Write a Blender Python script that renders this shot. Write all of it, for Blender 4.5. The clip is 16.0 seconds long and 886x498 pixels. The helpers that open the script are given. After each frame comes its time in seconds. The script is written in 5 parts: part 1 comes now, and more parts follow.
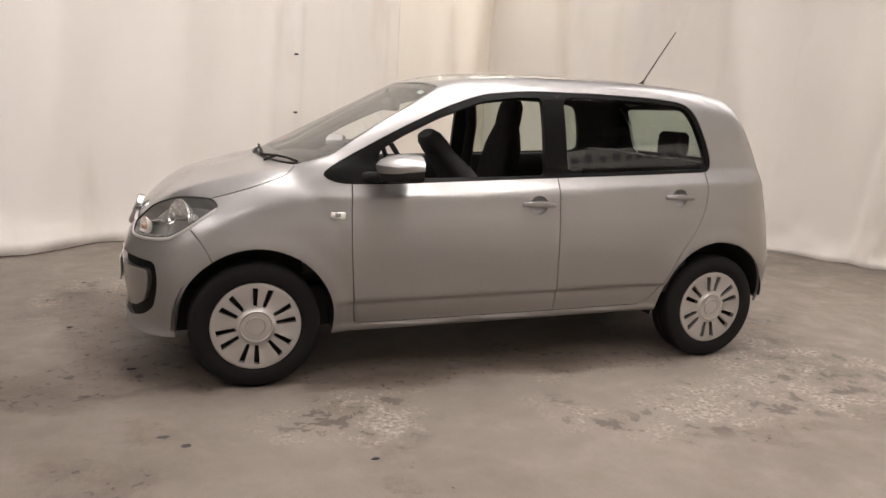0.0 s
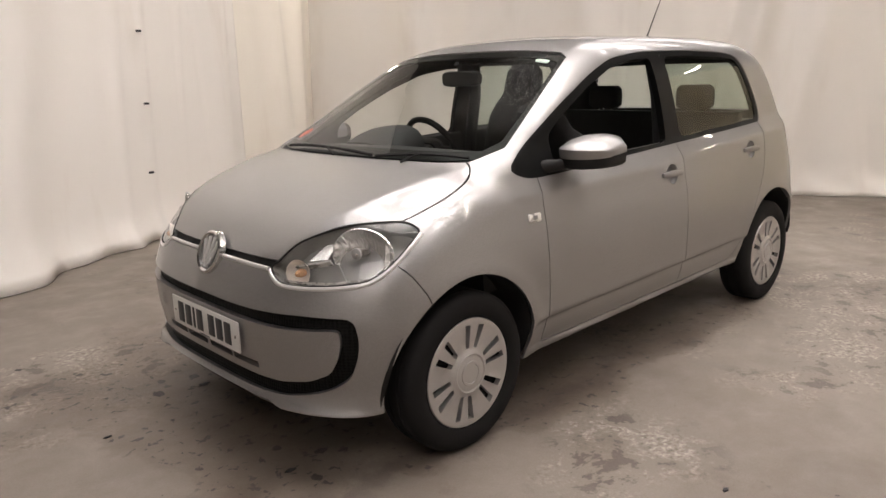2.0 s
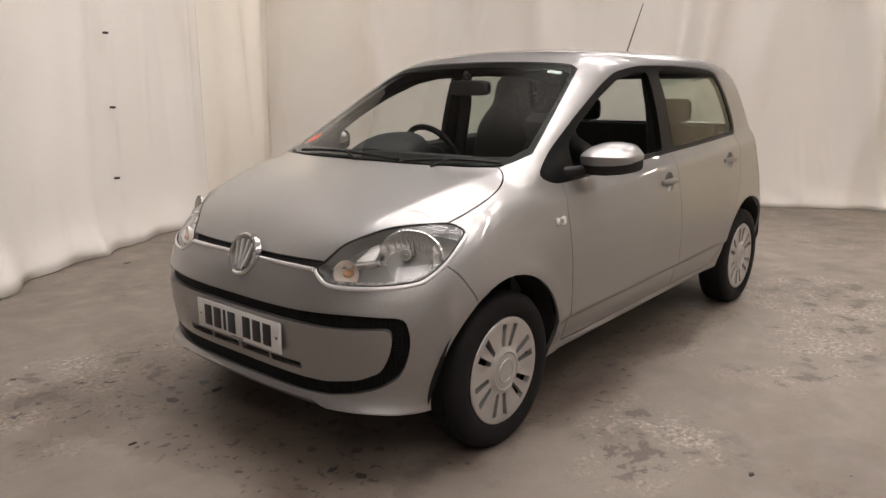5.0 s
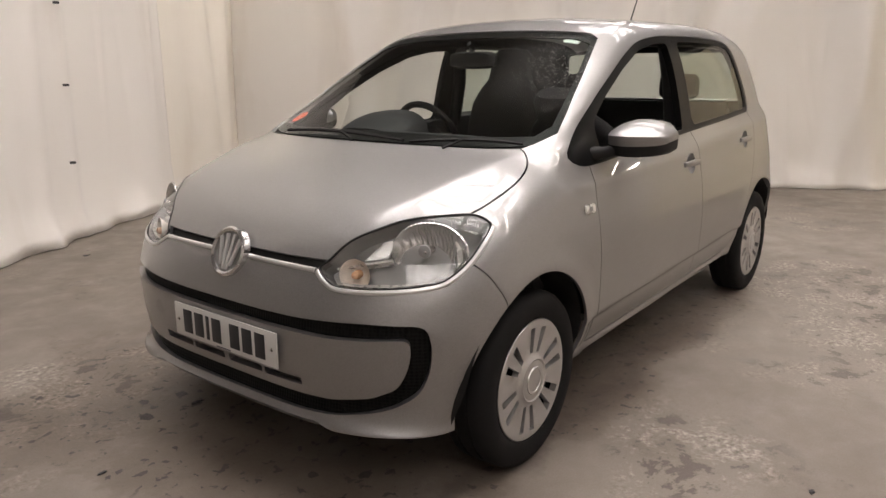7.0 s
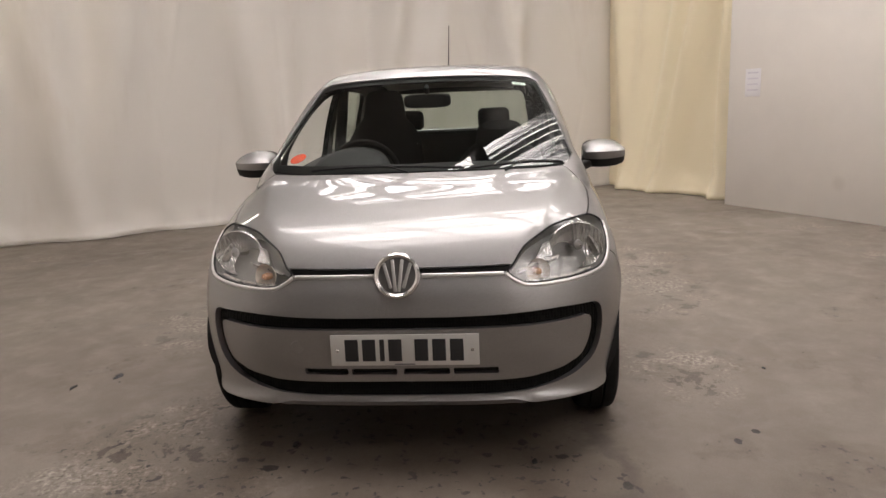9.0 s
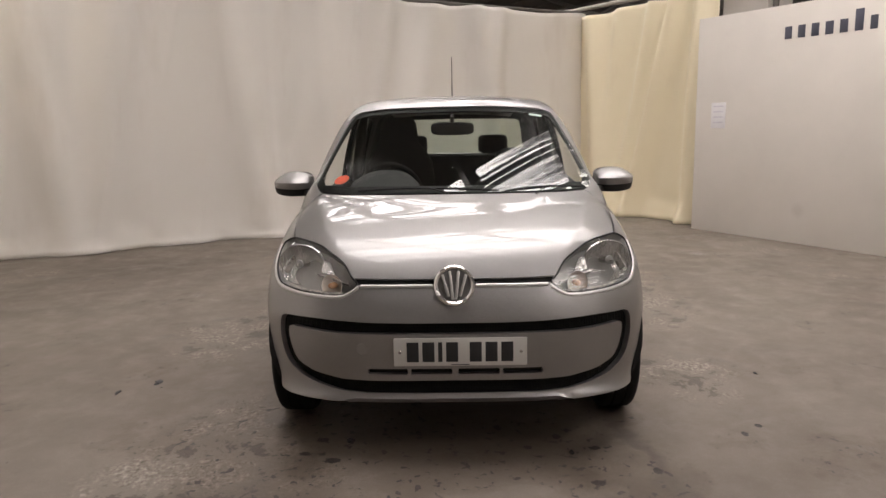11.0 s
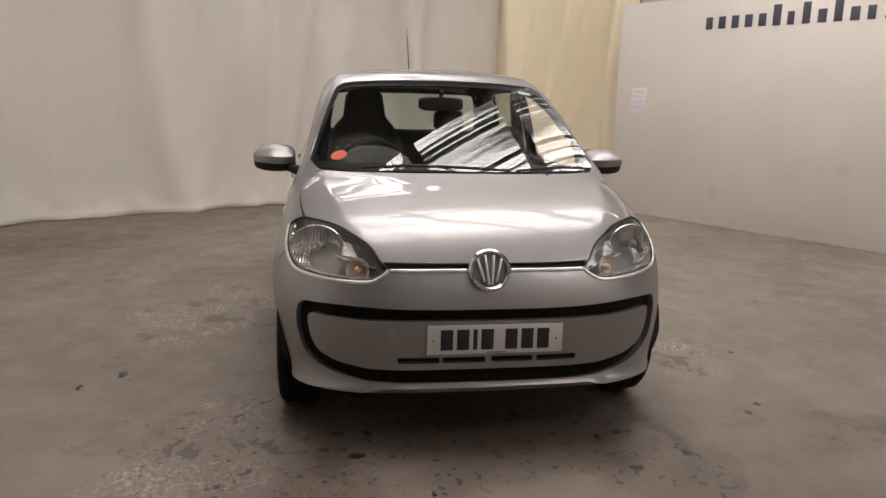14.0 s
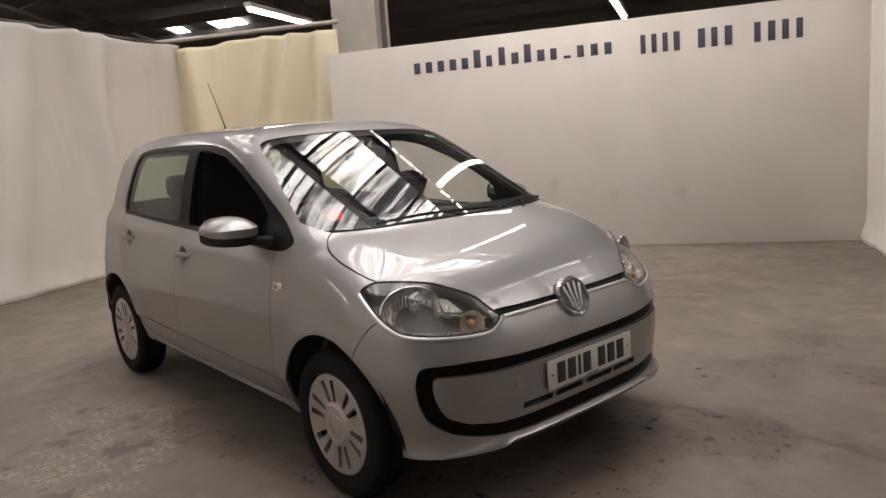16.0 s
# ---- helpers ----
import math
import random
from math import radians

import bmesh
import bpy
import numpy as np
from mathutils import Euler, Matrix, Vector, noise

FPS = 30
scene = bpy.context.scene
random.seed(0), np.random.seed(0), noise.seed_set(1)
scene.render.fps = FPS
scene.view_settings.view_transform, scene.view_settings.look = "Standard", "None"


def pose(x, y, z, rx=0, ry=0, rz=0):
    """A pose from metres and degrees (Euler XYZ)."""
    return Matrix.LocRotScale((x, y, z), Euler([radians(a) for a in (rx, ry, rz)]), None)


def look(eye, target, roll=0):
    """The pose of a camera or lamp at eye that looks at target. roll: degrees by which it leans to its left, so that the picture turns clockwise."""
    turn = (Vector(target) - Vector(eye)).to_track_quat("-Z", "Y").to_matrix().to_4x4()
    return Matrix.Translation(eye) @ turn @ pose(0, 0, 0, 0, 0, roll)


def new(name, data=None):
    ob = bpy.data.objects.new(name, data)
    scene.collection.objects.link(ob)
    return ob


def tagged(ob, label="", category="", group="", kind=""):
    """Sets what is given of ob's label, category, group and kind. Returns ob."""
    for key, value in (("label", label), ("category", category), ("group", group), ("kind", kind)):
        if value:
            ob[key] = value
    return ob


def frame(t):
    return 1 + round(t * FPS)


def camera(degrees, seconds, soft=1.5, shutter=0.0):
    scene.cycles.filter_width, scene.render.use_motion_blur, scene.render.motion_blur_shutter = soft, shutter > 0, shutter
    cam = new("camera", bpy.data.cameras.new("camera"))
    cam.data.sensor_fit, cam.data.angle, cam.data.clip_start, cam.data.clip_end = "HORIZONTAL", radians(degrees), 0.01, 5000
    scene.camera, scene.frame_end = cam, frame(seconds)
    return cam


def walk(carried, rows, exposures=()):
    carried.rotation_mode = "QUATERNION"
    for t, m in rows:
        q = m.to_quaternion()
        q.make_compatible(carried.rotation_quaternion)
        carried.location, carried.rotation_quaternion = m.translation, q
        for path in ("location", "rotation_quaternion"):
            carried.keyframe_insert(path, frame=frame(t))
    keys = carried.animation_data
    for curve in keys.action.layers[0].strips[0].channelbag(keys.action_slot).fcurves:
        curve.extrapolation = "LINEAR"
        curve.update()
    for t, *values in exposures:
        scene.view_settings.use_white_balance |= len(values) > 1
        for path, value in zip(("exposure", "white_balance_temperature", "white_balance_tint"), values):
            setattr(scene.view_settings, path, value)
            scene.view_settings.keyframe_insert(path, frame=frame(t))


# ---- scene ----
cam = camera(62.9, 16.0)
PATH = [
    (0, (-1.498, -3.916, 1.273), (-0.833, -2.069, 0.891), 3.4),
    (0.5, (-1.975, -3.591, 1.28), (-1.113, -1.822, 0.922), 3.3),
    (1, (-2.312, -3.153, 1.269), (-1.297, -1.474, 0.88), 1.6),
    (1.5, (-2.668, -2.783, 1.278), (-1.457, -1.247, 0.861), 1.1),
    (2, (-2.888, -2.422, 1.271), (-1.547, -1.009, 0.818), -1.3),
    (2.5, (-3.124, -2.247, 1.279), (-1.668, -0.938, 0.874), -2.7),
    (3, (-3.203, -2.22, 1.268), (-1.747, -0.911, 0.862), -1.7),
    (3.5, (-3.211, -2.205, 1.264), (-1.746, -0.907, 0.854), -1.0),
    (4, (-3.212, -2.202, 1.258), (-1.738, -0.916, 0.843), -0.6),
    (6.5, (-3.194, -2.156, 1.257), (-1.7, -0.904, 0.811), 0.3),
    (7, (-3.065, -1.851, 1.226), (-1.526, -0.664, 0.752), -0.1),
    (7.5, (-3.165, -1.394, 1.204), (-1.448, -0.487, 0.724), -0.1),
    (8, (-3.505, -1.058, 1.25), (-1.667, -0.428, 0.777), -1.8),
    (8.5, (-3.787, -0.69, 1.261), (-1.867, -0.341, 0.823), -1.4),
    (9, (-4.138, -0.361, 1.262), (-2.185, -0.191, 0.867), -2.3),
    (9.5, (-4.355, -0.168, 1.313), (-2.39, -0.08, 0.951), -1.4),
    (12, (-4.48, 0.016, 1.292), (-2.509, 0.034, 0.952), -0.8),
    (12.5, (-4.483, 0.011, 1.291), (-2.512, 0.026, 0.951), -0.1),
    (13, (-4.467, 0.008, 1.285), (-2.496, 0.016, 0.947), 0.4),
    (13.5, (-4.423, 0.146, 1.267), (-2.455, 0.101, 0.914), 0.4),
    (14, (-4.289, 0.591, 1.302), (-2.355, 0.283, 0.897), 1.4),
    (14.5, (-4.003, 0.922, 1.284), (-2.119, 0.388, 0.877), 0.5),
    (15, (-3.723, 1.38, 1.305), (-1.972, 0.492, 0.924), -1.1),
    (15.5, (-3.616, 1.786, 1.304), (-1.983, 0.684, 0.961), -3.1),
    (16, (-3.498, 2.152, 1.318), (-1.994, 0.868, 1.02), -4.2),
]
walk(cam, [(t, look(eye, target, roll)) for t, eye, target, roll in PATH], [(0.0, 0.46), (1.5, 0.44), (4.0, 0.34), (7.0, 0.32), (9.5, 0.1), (12.5, 0.05), (16.0, -0.12)])

# ---- world and large lights ----
world = bpy.data.worlds.new("overcast_sky")
scene.world = world
world.use_nodes = True
world.node_tree.nodes["Background"].inputs[0].default_value = (0.75, 0.85, 1.0, 1)
world.node_tree.nodes["Background"].inputs[1].default_value = 0.6
ROOFLIGHT = 13.8     # glow of the translucent rooflight sheets
TUBE = 36.0         # glow of the fluorescent tubes


# ---- materials ----
def material(name):
    m = bpy.data.materials.new(name)
    m.use_nodes = True
    nt = m.node_tree
    bsdf = nt.nodes["Principled BSDF"]
    return m, nt, bsdf


def texture_space(nt, scale=(1, 1, 1)):
    """Object space, so that the size of the grain is in metres."""
    tc = nt.nodes.new("ShaderNodeTexCoord")
    mp = nt.nodes.new("ShaderNodeMapping")
    mp.inputs["Scale"].default_value = scale
    nt.links.new(tc.outputs["Object"], mp.inputs["Vector"])
    return mp.outputs["Vector"]


def noise_tex(nt, vec, scale, detail=4.0, rough=0.55, warp=0.0):
    n = nt.nodes.new("ShaderNodeTexNoise")
    n.inputs["Scale"].default_value = scale
    n.inputs["Detail"].default_value = detail
    n.inputs["Roughness"].default_value = rough
    n.inputs["Distortion"].default_value = warp
    nt.links.new(vec, n.inputs["Vector"])
    return n.outputs["Fac"]


def ramp(nt, fac, stops):
    r = nt.nodes.new("ShaderNodeValToRGB")
    while len(r.color_ramp.elements) < len(stops):
        r.color_ramp.elements.new(0.5)
    for e, (p, c) in zip(r.color_ramp.elements, stops):
        e.position = p
        e.color = (*c, 1) if len(c) == 3 else c
    nt.links.new(fac, r.inputs["Fac"])
    return r.outputs["Color"]


def mix(nt, fac, a, b, mode="MIX"):
    m = nt.nodes.new("ShaderNodeMix")
    m.data_type, m.blend_type = "RGBA", mode
    for sock, value in ((m.inputs["Factor"], fac), (m.inputs["A"], a), (m.inputs["B"], b)):
        if hasattr(value, "links"):
            nt.links.new(value, sock)
        else:
            sock.default_value = value if not isinstance(value, tuple) else (*value, 1)
    return m.outputs["Result"]


def bump(nt, bsdf, height, strength, distance):
    b = nt.nodes.new("ShaderNodeBump")
    b.inputs["Strength"].default_value = strength
    b.inputs["Distance"].default_value = distance
    nt.links.new(height, b.inputs["Height"])
    nt.links.new(b.outputs["Normal"], bsdf.inputs["Normal"])
    return b


def simple(name, colour, rough=0.5, metal=0.0, grain=0.0, scale=200.0, vary=0.12, coat=0.0, spec=0.5):
    """A plain material with two scales of variation."""
    m, nt, b = material(name)
    vec = texture_space(nt)
    n1 = noise_tex(nt, vec, scale * 0.03, 3)
    n2 = noise_tex(nt, vec, scale, 3)
    dark = tuple(c * (1 - vary) for c in colour)
    light = tuple(min(1, c * (1 + vary)) for c in colour)
    col = ramp(nt, n1, [(0.35, dark), (0.65, light)])
    nt.links.new(col, b.inputs["Base Color"])
    b.inputs["Metallic"].default_value = metal
    b.inputs["Specular IOR Level"].default_value = spec
    b.inputs["Coat Weight"].default_value = coat
    r = ramp(nt, n1, [(0.3, (rough * 0.85,) * 3), (0.7, (min(1, rough * 1.15),) * 3)])
    nt.links.new(r, b.inputs["Roughness"])
    if grain:
        bump(nt, b, n2, grain, 0.002)
    return m


def paint_material():
    m, nt, b = material("silver_metallic_paint")
    vec = texture_space(nt)
    flake = nt.nodes.new("ShaderNodeTexVoronoi")
    flake.inputs["Scale"].default_value = 900
    nt.links.new(vec, flake.inputs["Vector"])
    haze = noise_tex(nt, vec, 2.2, 4)
    col = ramp(nt, flake.outputs["Color"], [(0.0, (0.19, 0.183, 0.181)), (1.0, (0.45, 0.435, 0.430))])
    col = mix(nt, haze, col, (0.31, 0.299, 0.296))
    nt.links.new(col, b.inputs["Base Color"])
    b.inputs["Metallic"].default_value = 0.82
    nt.links.new(ramp(nt, haze, [(0.3, (0.46,) * 3), (0.7, (0.52,) * 3)]), b.inputs["Roughness"])
    b.inputs["Coat Weight"].default_value = 0.9
    b.inputs["Specular IOR Level"].default_value = 0.3
    spots = noise_tex(nt, vec, 60, 5, 0.7)
    nt.links.new(ramp(nt, spots, [(0.45, (0.003,) * 3), (0.75, (0.02,) * 3)]), b.inputs["Coat Roughness"])
    return m


def fluted_material(name, ribs):
    """Bright lamp reflector, pressed in upright flutes."""
    m, nt, b = material(name)
    b.inputs["Base Color"].default_value = (0.78, 0.77, 0.755, 1)
    b.inputs["Metallic"].default_value = 0.75
    b.inputs["Roughness"].default_value = 0.22
    flute = nt.nodes.new("ShaderNodeTexWave")
    flute.bands_direction = "Y"
    flute.inputs["Scale"].default_value = ribs
    flute.inputs["Distortion"].default_value = 0.6
    nt.links.new(texture_space(nt), flute.inputs["Vector"])
    bump(nt, b, flute.outputs["Fac"], 0.4, 0.006)
    return m


def mesh_grille_material():
    """Black plastic pressed in small cells."""
    m, nt, b = material("black_cell_grille")
    cell = nt.nodes.new("ShaderNodeTexVoronoi")
    cell.inputs["Scale"].default_value = 95
    cell.inputs["Randomness"].default_value = 0.15
    nt.links.new(texture_space(nt), cell.inputs["Vector"])
    nt.links.new(ramp(nt, cell.outputs["Distance"], [(0.35, (0.002, 0.002, 0.002)), (0.55, (0.008, 0.0076, 0.0073))]), b.inputs["Base Color"])
    b.inputs["Roughness"].default_value = 0.6
    b.inputs["Specular IOR Level"].default_value = 0.12
    bump(nt, b, cell.outputs["Distance"], 0.8, 0.004)
    return m


def glass_material(name, tint, rough=0.0, haze=0.0):
    """Thin glass: clear for light, with the gloss of a real pane."""
    m = bpy.data.materials.new(name)
    m.use_nodes = True
    nt = m.node_tree
    nt.nodes.clear()
    out = nt.nodes.new("ShaderNodeOutputMaterial")
    clear = nt.nodes.new("ShaderNodeBsdfTransparent")
    clear.inputs["Color"].default_value = (*tint, 1)
    gloss = nt.nodes.new("ShaderNodeBsdfGlossy")
    gloss.inputs["Roughness"].default_value = rough
    edge = nt.nodes.new("ShaderNodeLayerWeight")
    edge.inputs["Blend"].default_value = 0.5
    power = nt.nodes.new("ShaderNodeMath")
    power.operation = "POWER"
    power.inputs[1].default_value = 4.6
    fres = nt.nodes.new("ShaderNodeMath")
    fres.operation = "MULTIPLY_ADD"
    fres.inputs[1].default_value, fres.inputs[2].default_value = 0.90, 0.062
    nt.links.new(edge.outputs["Facing"], power.inputs[0])
    nt.links.new(power.outputs[0], fres.inputs[0])
    mx = nt.nodes.new("ShaderNodeMixShader")
    nt.links.new(fres.outputs[0], mx.inputs[0])
    nt.links.new(clear.outputs[0], mx.inputs[1])
    nt.links.new(gloss.outputs[0], mx.inputs[2])
    last = mx
    if haze:
        dust = nt.nodes.new("ShaderNodeBsdfDiffuse")
        dust.inputs["Color"].default_value = (0.6, 0.6, 0.58, 1)
        tc = texture_space(nt)
        drop = nt.nodes.new("ShaderNodeTexVoronoi")
        drop.inputs["Scale"].default_value = 120
        nt.links.new(tc, drop.inputs["Vector"])
        # drops left where the wipers don't reach: the passenger's upper corner and the driver's lower one
        patch = plus(nt, noise_tex(nt, tc, 5.0, 4), 0.5, blob(nt, tc, (-0.50, -0.50), (0.42, 0.30)))
        patch = plus(nt, blob(nt, tc, (-0.93, 0.47), (0.14, 0.16)), 0.9, patch)
        amount = nt.nodes.new("ShaderNodeMath")
        amount.operation = "MULTIPLY"
        nt.links.new(ramp(nt, drop.outputs["Distance"], [(0.20, (1, 1, 1)), (0.34, (0, 0, 0))]), amount.inputs[0])
        nt.links.new(ramp(nt, patch, [(0.28, (0.02,) * 3), (0.75, (haze,) * 3)]), amount.inputs[1])
        m2 = nt.nodes.new("ShaderNodeMixShader")
        nt.links.new(amount.outputs[0], m2.inputs[0])
        nt.links.new(mx.outputs[0], m2.inputs[1])
        nt.links.new(dust.outputs[0], m2.inputs[2])
        last = m2
    nt.links.new(last.outputs[0], out.inputs[0])
    return m


def glow_material(name, colour, strength, streaks=False):
    m = bpy.data.materials.new(name)
    m.use_nodes = True
    nt = m.node_tree
    b = nt.nodes["Principled BSDF"]
    b.inputs["Base Color"].default_value = (0.6, 0.6, 0.58, 1)
    b.inputs["Emission Strength"].default_value = strength
    b.inputs["Emission Color"].default_value = (*colour, 1)
    if streaks:
        # sheet by sheet old or new, with thin streaks of grime running down the slope
        sheets = noise_tex(nt, texture_space(nt, (1.0, 0.06, 1.0)), 1.9, 3, 0.6, 0.1)
        col = ramp(nt, sheets, [(0.38, tuple(c * 0.30 for c in colour)), (0.48, tuple(c * 0.8 for c in colour)), (0.58, colour)])
        grime = noise_tex(nt, texture_space(nt, (1.0, 0.045, 1.0)), 4.6, 5, 0.72, 0.12)
        col = mix(nt, 1.0, col, ramp(nt, grime, [(0.44, (0.04, 0.04, 0.045)), (0.485, (0.5, 0.5, 0.5)), (0.54, (1, 1, 1))]), "MULTIPLY")
        moss = noise_tex(nt, texture_space(nt, (1.0, 0.4, 1.0)), 4.0, 6, 0.7, 0.3)
        col = mix(nt, 1.0, col, ramp(nt, moss, [(0.30, (0.3, 0.3, 0.3)), (0.42, (1, 1, 1))]), "MULTIPLY")
        nt.links.new(col, b.inputs["Emission Color"])
    return m


def blob(nt, vec, place, size):
    """1 in the middle of an upright oval column, falling to 0 at its edge."""
    g = nt.nodes.new("ShaderNodeTexGradient")
    g.gradient_type = "SPHERICAL"
    m = nt.nodes.new("ShaderNodeMapping")
    m.vector_type = "TEXTURE"
    m.inputs["Location"].default_value = (*place, 0)
    m.inputs["Scale"].default_value = (*size, 100.0)
    nt.links.new(vec, m.inputs["Vector"])
    nt.links.new(m.outputs["Vector"], g.inputs["Vector"])
    return g.outputs["Fac"]


def plus(nt, a, k, b):
    """a * k + b"""
    m = nt.nodes.new("ShaderNodeMath")
    m.operation = "MULTIPLY_ADD"
    m.inputs[1].default_value = k
    nt.links.new(a, m.inputs[0])
    nt.links.new(b, m.inputs[2])
    return m.outputs[0]


def concrete_material():
    """Old concrete: smooth trodden ground, patches crumbled to the pale grit, oily dampness deepened with the car's
    soft shade, and dark flecks.
    """
    m, nt, b = material("worn_concrete")
    vec = texture_space(nt)
    big = noise_tex(nt, vec, 0.5, 4, 0.55, 0.3)
    soft = noise_tex(nt, vec, 2.4, 6, 0.6, 0.2)
    where = noise_tex(nt, vec, 0.8, 4, 0.55, 0.2)
    mid = noise_tex(nt, vec, 4.5, 11, 0.70, 0.2)
    fine = noise_tex(nt, vec, 42, 6, 0.72)
    grit = noise_tex(nt, vec, 160, 3, 0.6)
    base = ramp(nt, big, [(0.32, (0.144, 0.119, 0.097)), (0.5, (0.178, 0.151, 0.125)), (0.70, (0.200, 0.172, 0.144))])
    base = mix(nt, 0.35, base, ramp(nt, soft, [(0.35, (0.72, 0.70, 0.68)), (0.62, (1.12, 1.12, 1.12))]), "MULTIPLY")
    # crumbled patches: before the nose, along the near side and by the far wheel
    lots = where
    for place, size, k in (((-2.05, 1.05), (0.55, 0.50), 0.30), ((-1.97, -0.40), (0.40, 0.35), 0.22), ((-0.90, -1.15), (0.75, 0.45), 0.30), ((1.30, -1.25), (1.1, 0.7), 0.26), ((1.8, -1.0), (0.8, 0.6), 0.2), ((0.30, 1.15), (1.1, 0.6), 0.28), ((-0.25, 1.45), (0.6, 0.5), 0.22), ((-1.6, 0.9), (0.9, 0.7), 0.16), ((0.2, -1.5), (1.2, 0.5), 0.16)):
        lots = plus(nt, blob(nt, vec, place, size), k, lots)
    zone = ramp(nt, lots, [(0.575, (0, 0, 0)), (0.68, (1, 1, 1))])
    crumb = ramp(nt, mid, [(0.485, (0, 0, 0)), (0.55, (1, 1, 1))])
    tone = ramp(nt, fine, [(0.34, (0.105, 0.087, 0.071)), (0.50, (0.220, 0.190, 0.160)), (0.66, (0.38, 0.338, 0.292))])
    col = mix(nt, mix(nt, 1.0, crumb, zone, "MULTIPLY"), base, tone)
    pit = ramp(nt, mid, [(0.415, (1, 1, 1)), (0.44, (0, 0, 0))])
    col = mix(nt, mix(nt, 1.0, pit, zone, "MULTIPLY"), col, (0.092, 0.072, 0.058))
    # dampness and oil, with the car's soft shade painted in: under the nose, along the sill and behind the wheels
    wet_shade = noise_tex(nt, vec, 1.5, 9, 0.64, 0.2)
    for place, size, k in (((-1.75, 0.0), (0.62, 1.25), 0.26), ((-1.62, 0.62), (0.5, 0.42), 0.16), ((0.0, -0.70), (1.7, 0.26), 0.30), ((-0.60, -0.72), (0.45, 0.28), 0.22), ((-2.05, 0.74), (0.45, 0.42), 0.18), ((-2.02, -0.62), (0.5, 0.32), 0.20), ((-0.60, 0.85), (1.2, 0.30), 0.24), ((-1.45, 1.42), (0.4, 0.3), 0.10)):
        wet_shade = plus(nt, blob(nt, vec, place, size), k, wet_shade)
    damp_shade = ramp(nt, wet_shade, [(0.565, (1, 1, 1)), (0.605, (0.83, 0.80, 0.775)), (0.76, (0.57, 0.525, 0.49))])
    col = mix(nt, 1.0, col, damp_shade, "MULTIPLY")
    # an old crack running out from under the nose, dark with dirt
    axes = nt.nodes.new("ShaderNodeSeparateXYZ")
    nt.links.new(vec, axes.inputs[0])
    line = plus(nt, noise_tex(nt, vec, 1.7, 7, 0.6), 0.8, axes.outputs["Y"])
    span = nt.nodes.new("ShaderNodeMapRange")
    span.inputs["From Min"].default_value, span.inputs["From Max"].default_value = -0.60, -0.10
    nt.links.new(line, span.inputs["Value"])
    reach = ramp(nt, axes.outputs["X"], [(0.0, (1, 1, 1)), (0.01, (0, 0, 0))])
    crack = ramp(nt, span.outputs[0], [(0.36, (0, 0, 0)), (0.47, (0.6, 0.6, 0.6)), (0.52, (0.6, 0.6, 0.6)), (0.60, (0, 0, 0))])
    col = mix(nt, mix(nt, 1.0, crack, reach, "MULTIPLY"), col, (0.078, 0.062, 0.051))
    # drips
    drops = noise_tex(nt, vec, 21, 4, 0.58, 0.3)
    spots = mix(nt, 1.0, ramp(nt, drops, [(0.60, (0, 0, 0)), (0.625, (1, 1, 1))]), ramp(nt, wet_shade, [(0.57, (0, 0, 0)), (0.64, (1, 1, 1))]), "MULTIPLY")
    col = mix(nt, spots, col, (0.042, 0.035, 0.030))
    drip = plus(nt, noise_tex(nt, vec, 60, 3, 0.6), 0.9, blob(nt, vec, (-1.62, 0.45), (0.034, 0.027)))
    for place, size in (((-1.61, 0.57), (0.034, 0.041)), ((-1.60, -0.41), (0.034, 0.031)), ((-1.80, 0.50), (0.034, 0.048)), ((-1.71, -0.55), (0.027, 0.034)), ((-2.0, -0.51), (0.034, 0.041)), ((-1.91, -0.75), (0.041, 0.027)), ((-1.74, 0.62), (0.027, 0.034)), ((-1.59, -1.20), (0.034, 0.020)), ((-1.51, -1.29), (0.027, 0.027)), ((-2.15, 1.25), (0.020, 0.027)), ((-1.70, -0.28), (0.027, 0.027))):
        drip = plus(nt, blob(nt, vec, place, size), 1.0, drip)
    col = mix(nt, ramp(nt, drip, [(0.74, (0, 0, 0)), (0.86, (1, 1, 1))]), col, (0.022, 0.018, 0.015))
    rare = ramp(nt, noise_tex(nt, vec, 13, 2, 0.5), [(0.765, (0, 0, 0)), (0.775, (1, 1, 1))])
    col = mix(nt, rare, col, (0.06, 0.05, 0.043))
    col = mix(nt, 0.25, col, ramp(nt, grit, [(0.3, (0.6, 0.6, 0.6)), (0.7, (1.25, 1.25, 1.25))]), "MULTIPLY")
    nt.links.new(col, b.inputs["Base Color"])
    nt.links.new(mix(nt, 1.0, ramp(nt, mid, [(0.35, (0.55,) * 3), (0.62, (0.85,) * 3)]), ramp(nt, wet_shade, [(0.56, (1, 1, 1)), (0.72, (0.62, 0.62, 0.62))]), "MULTIPLY"), b.inputs["Roughness"])
    bump(nt, b, plus(nt, fine, 0.5, mid), 0.4, 0.006)
    return m


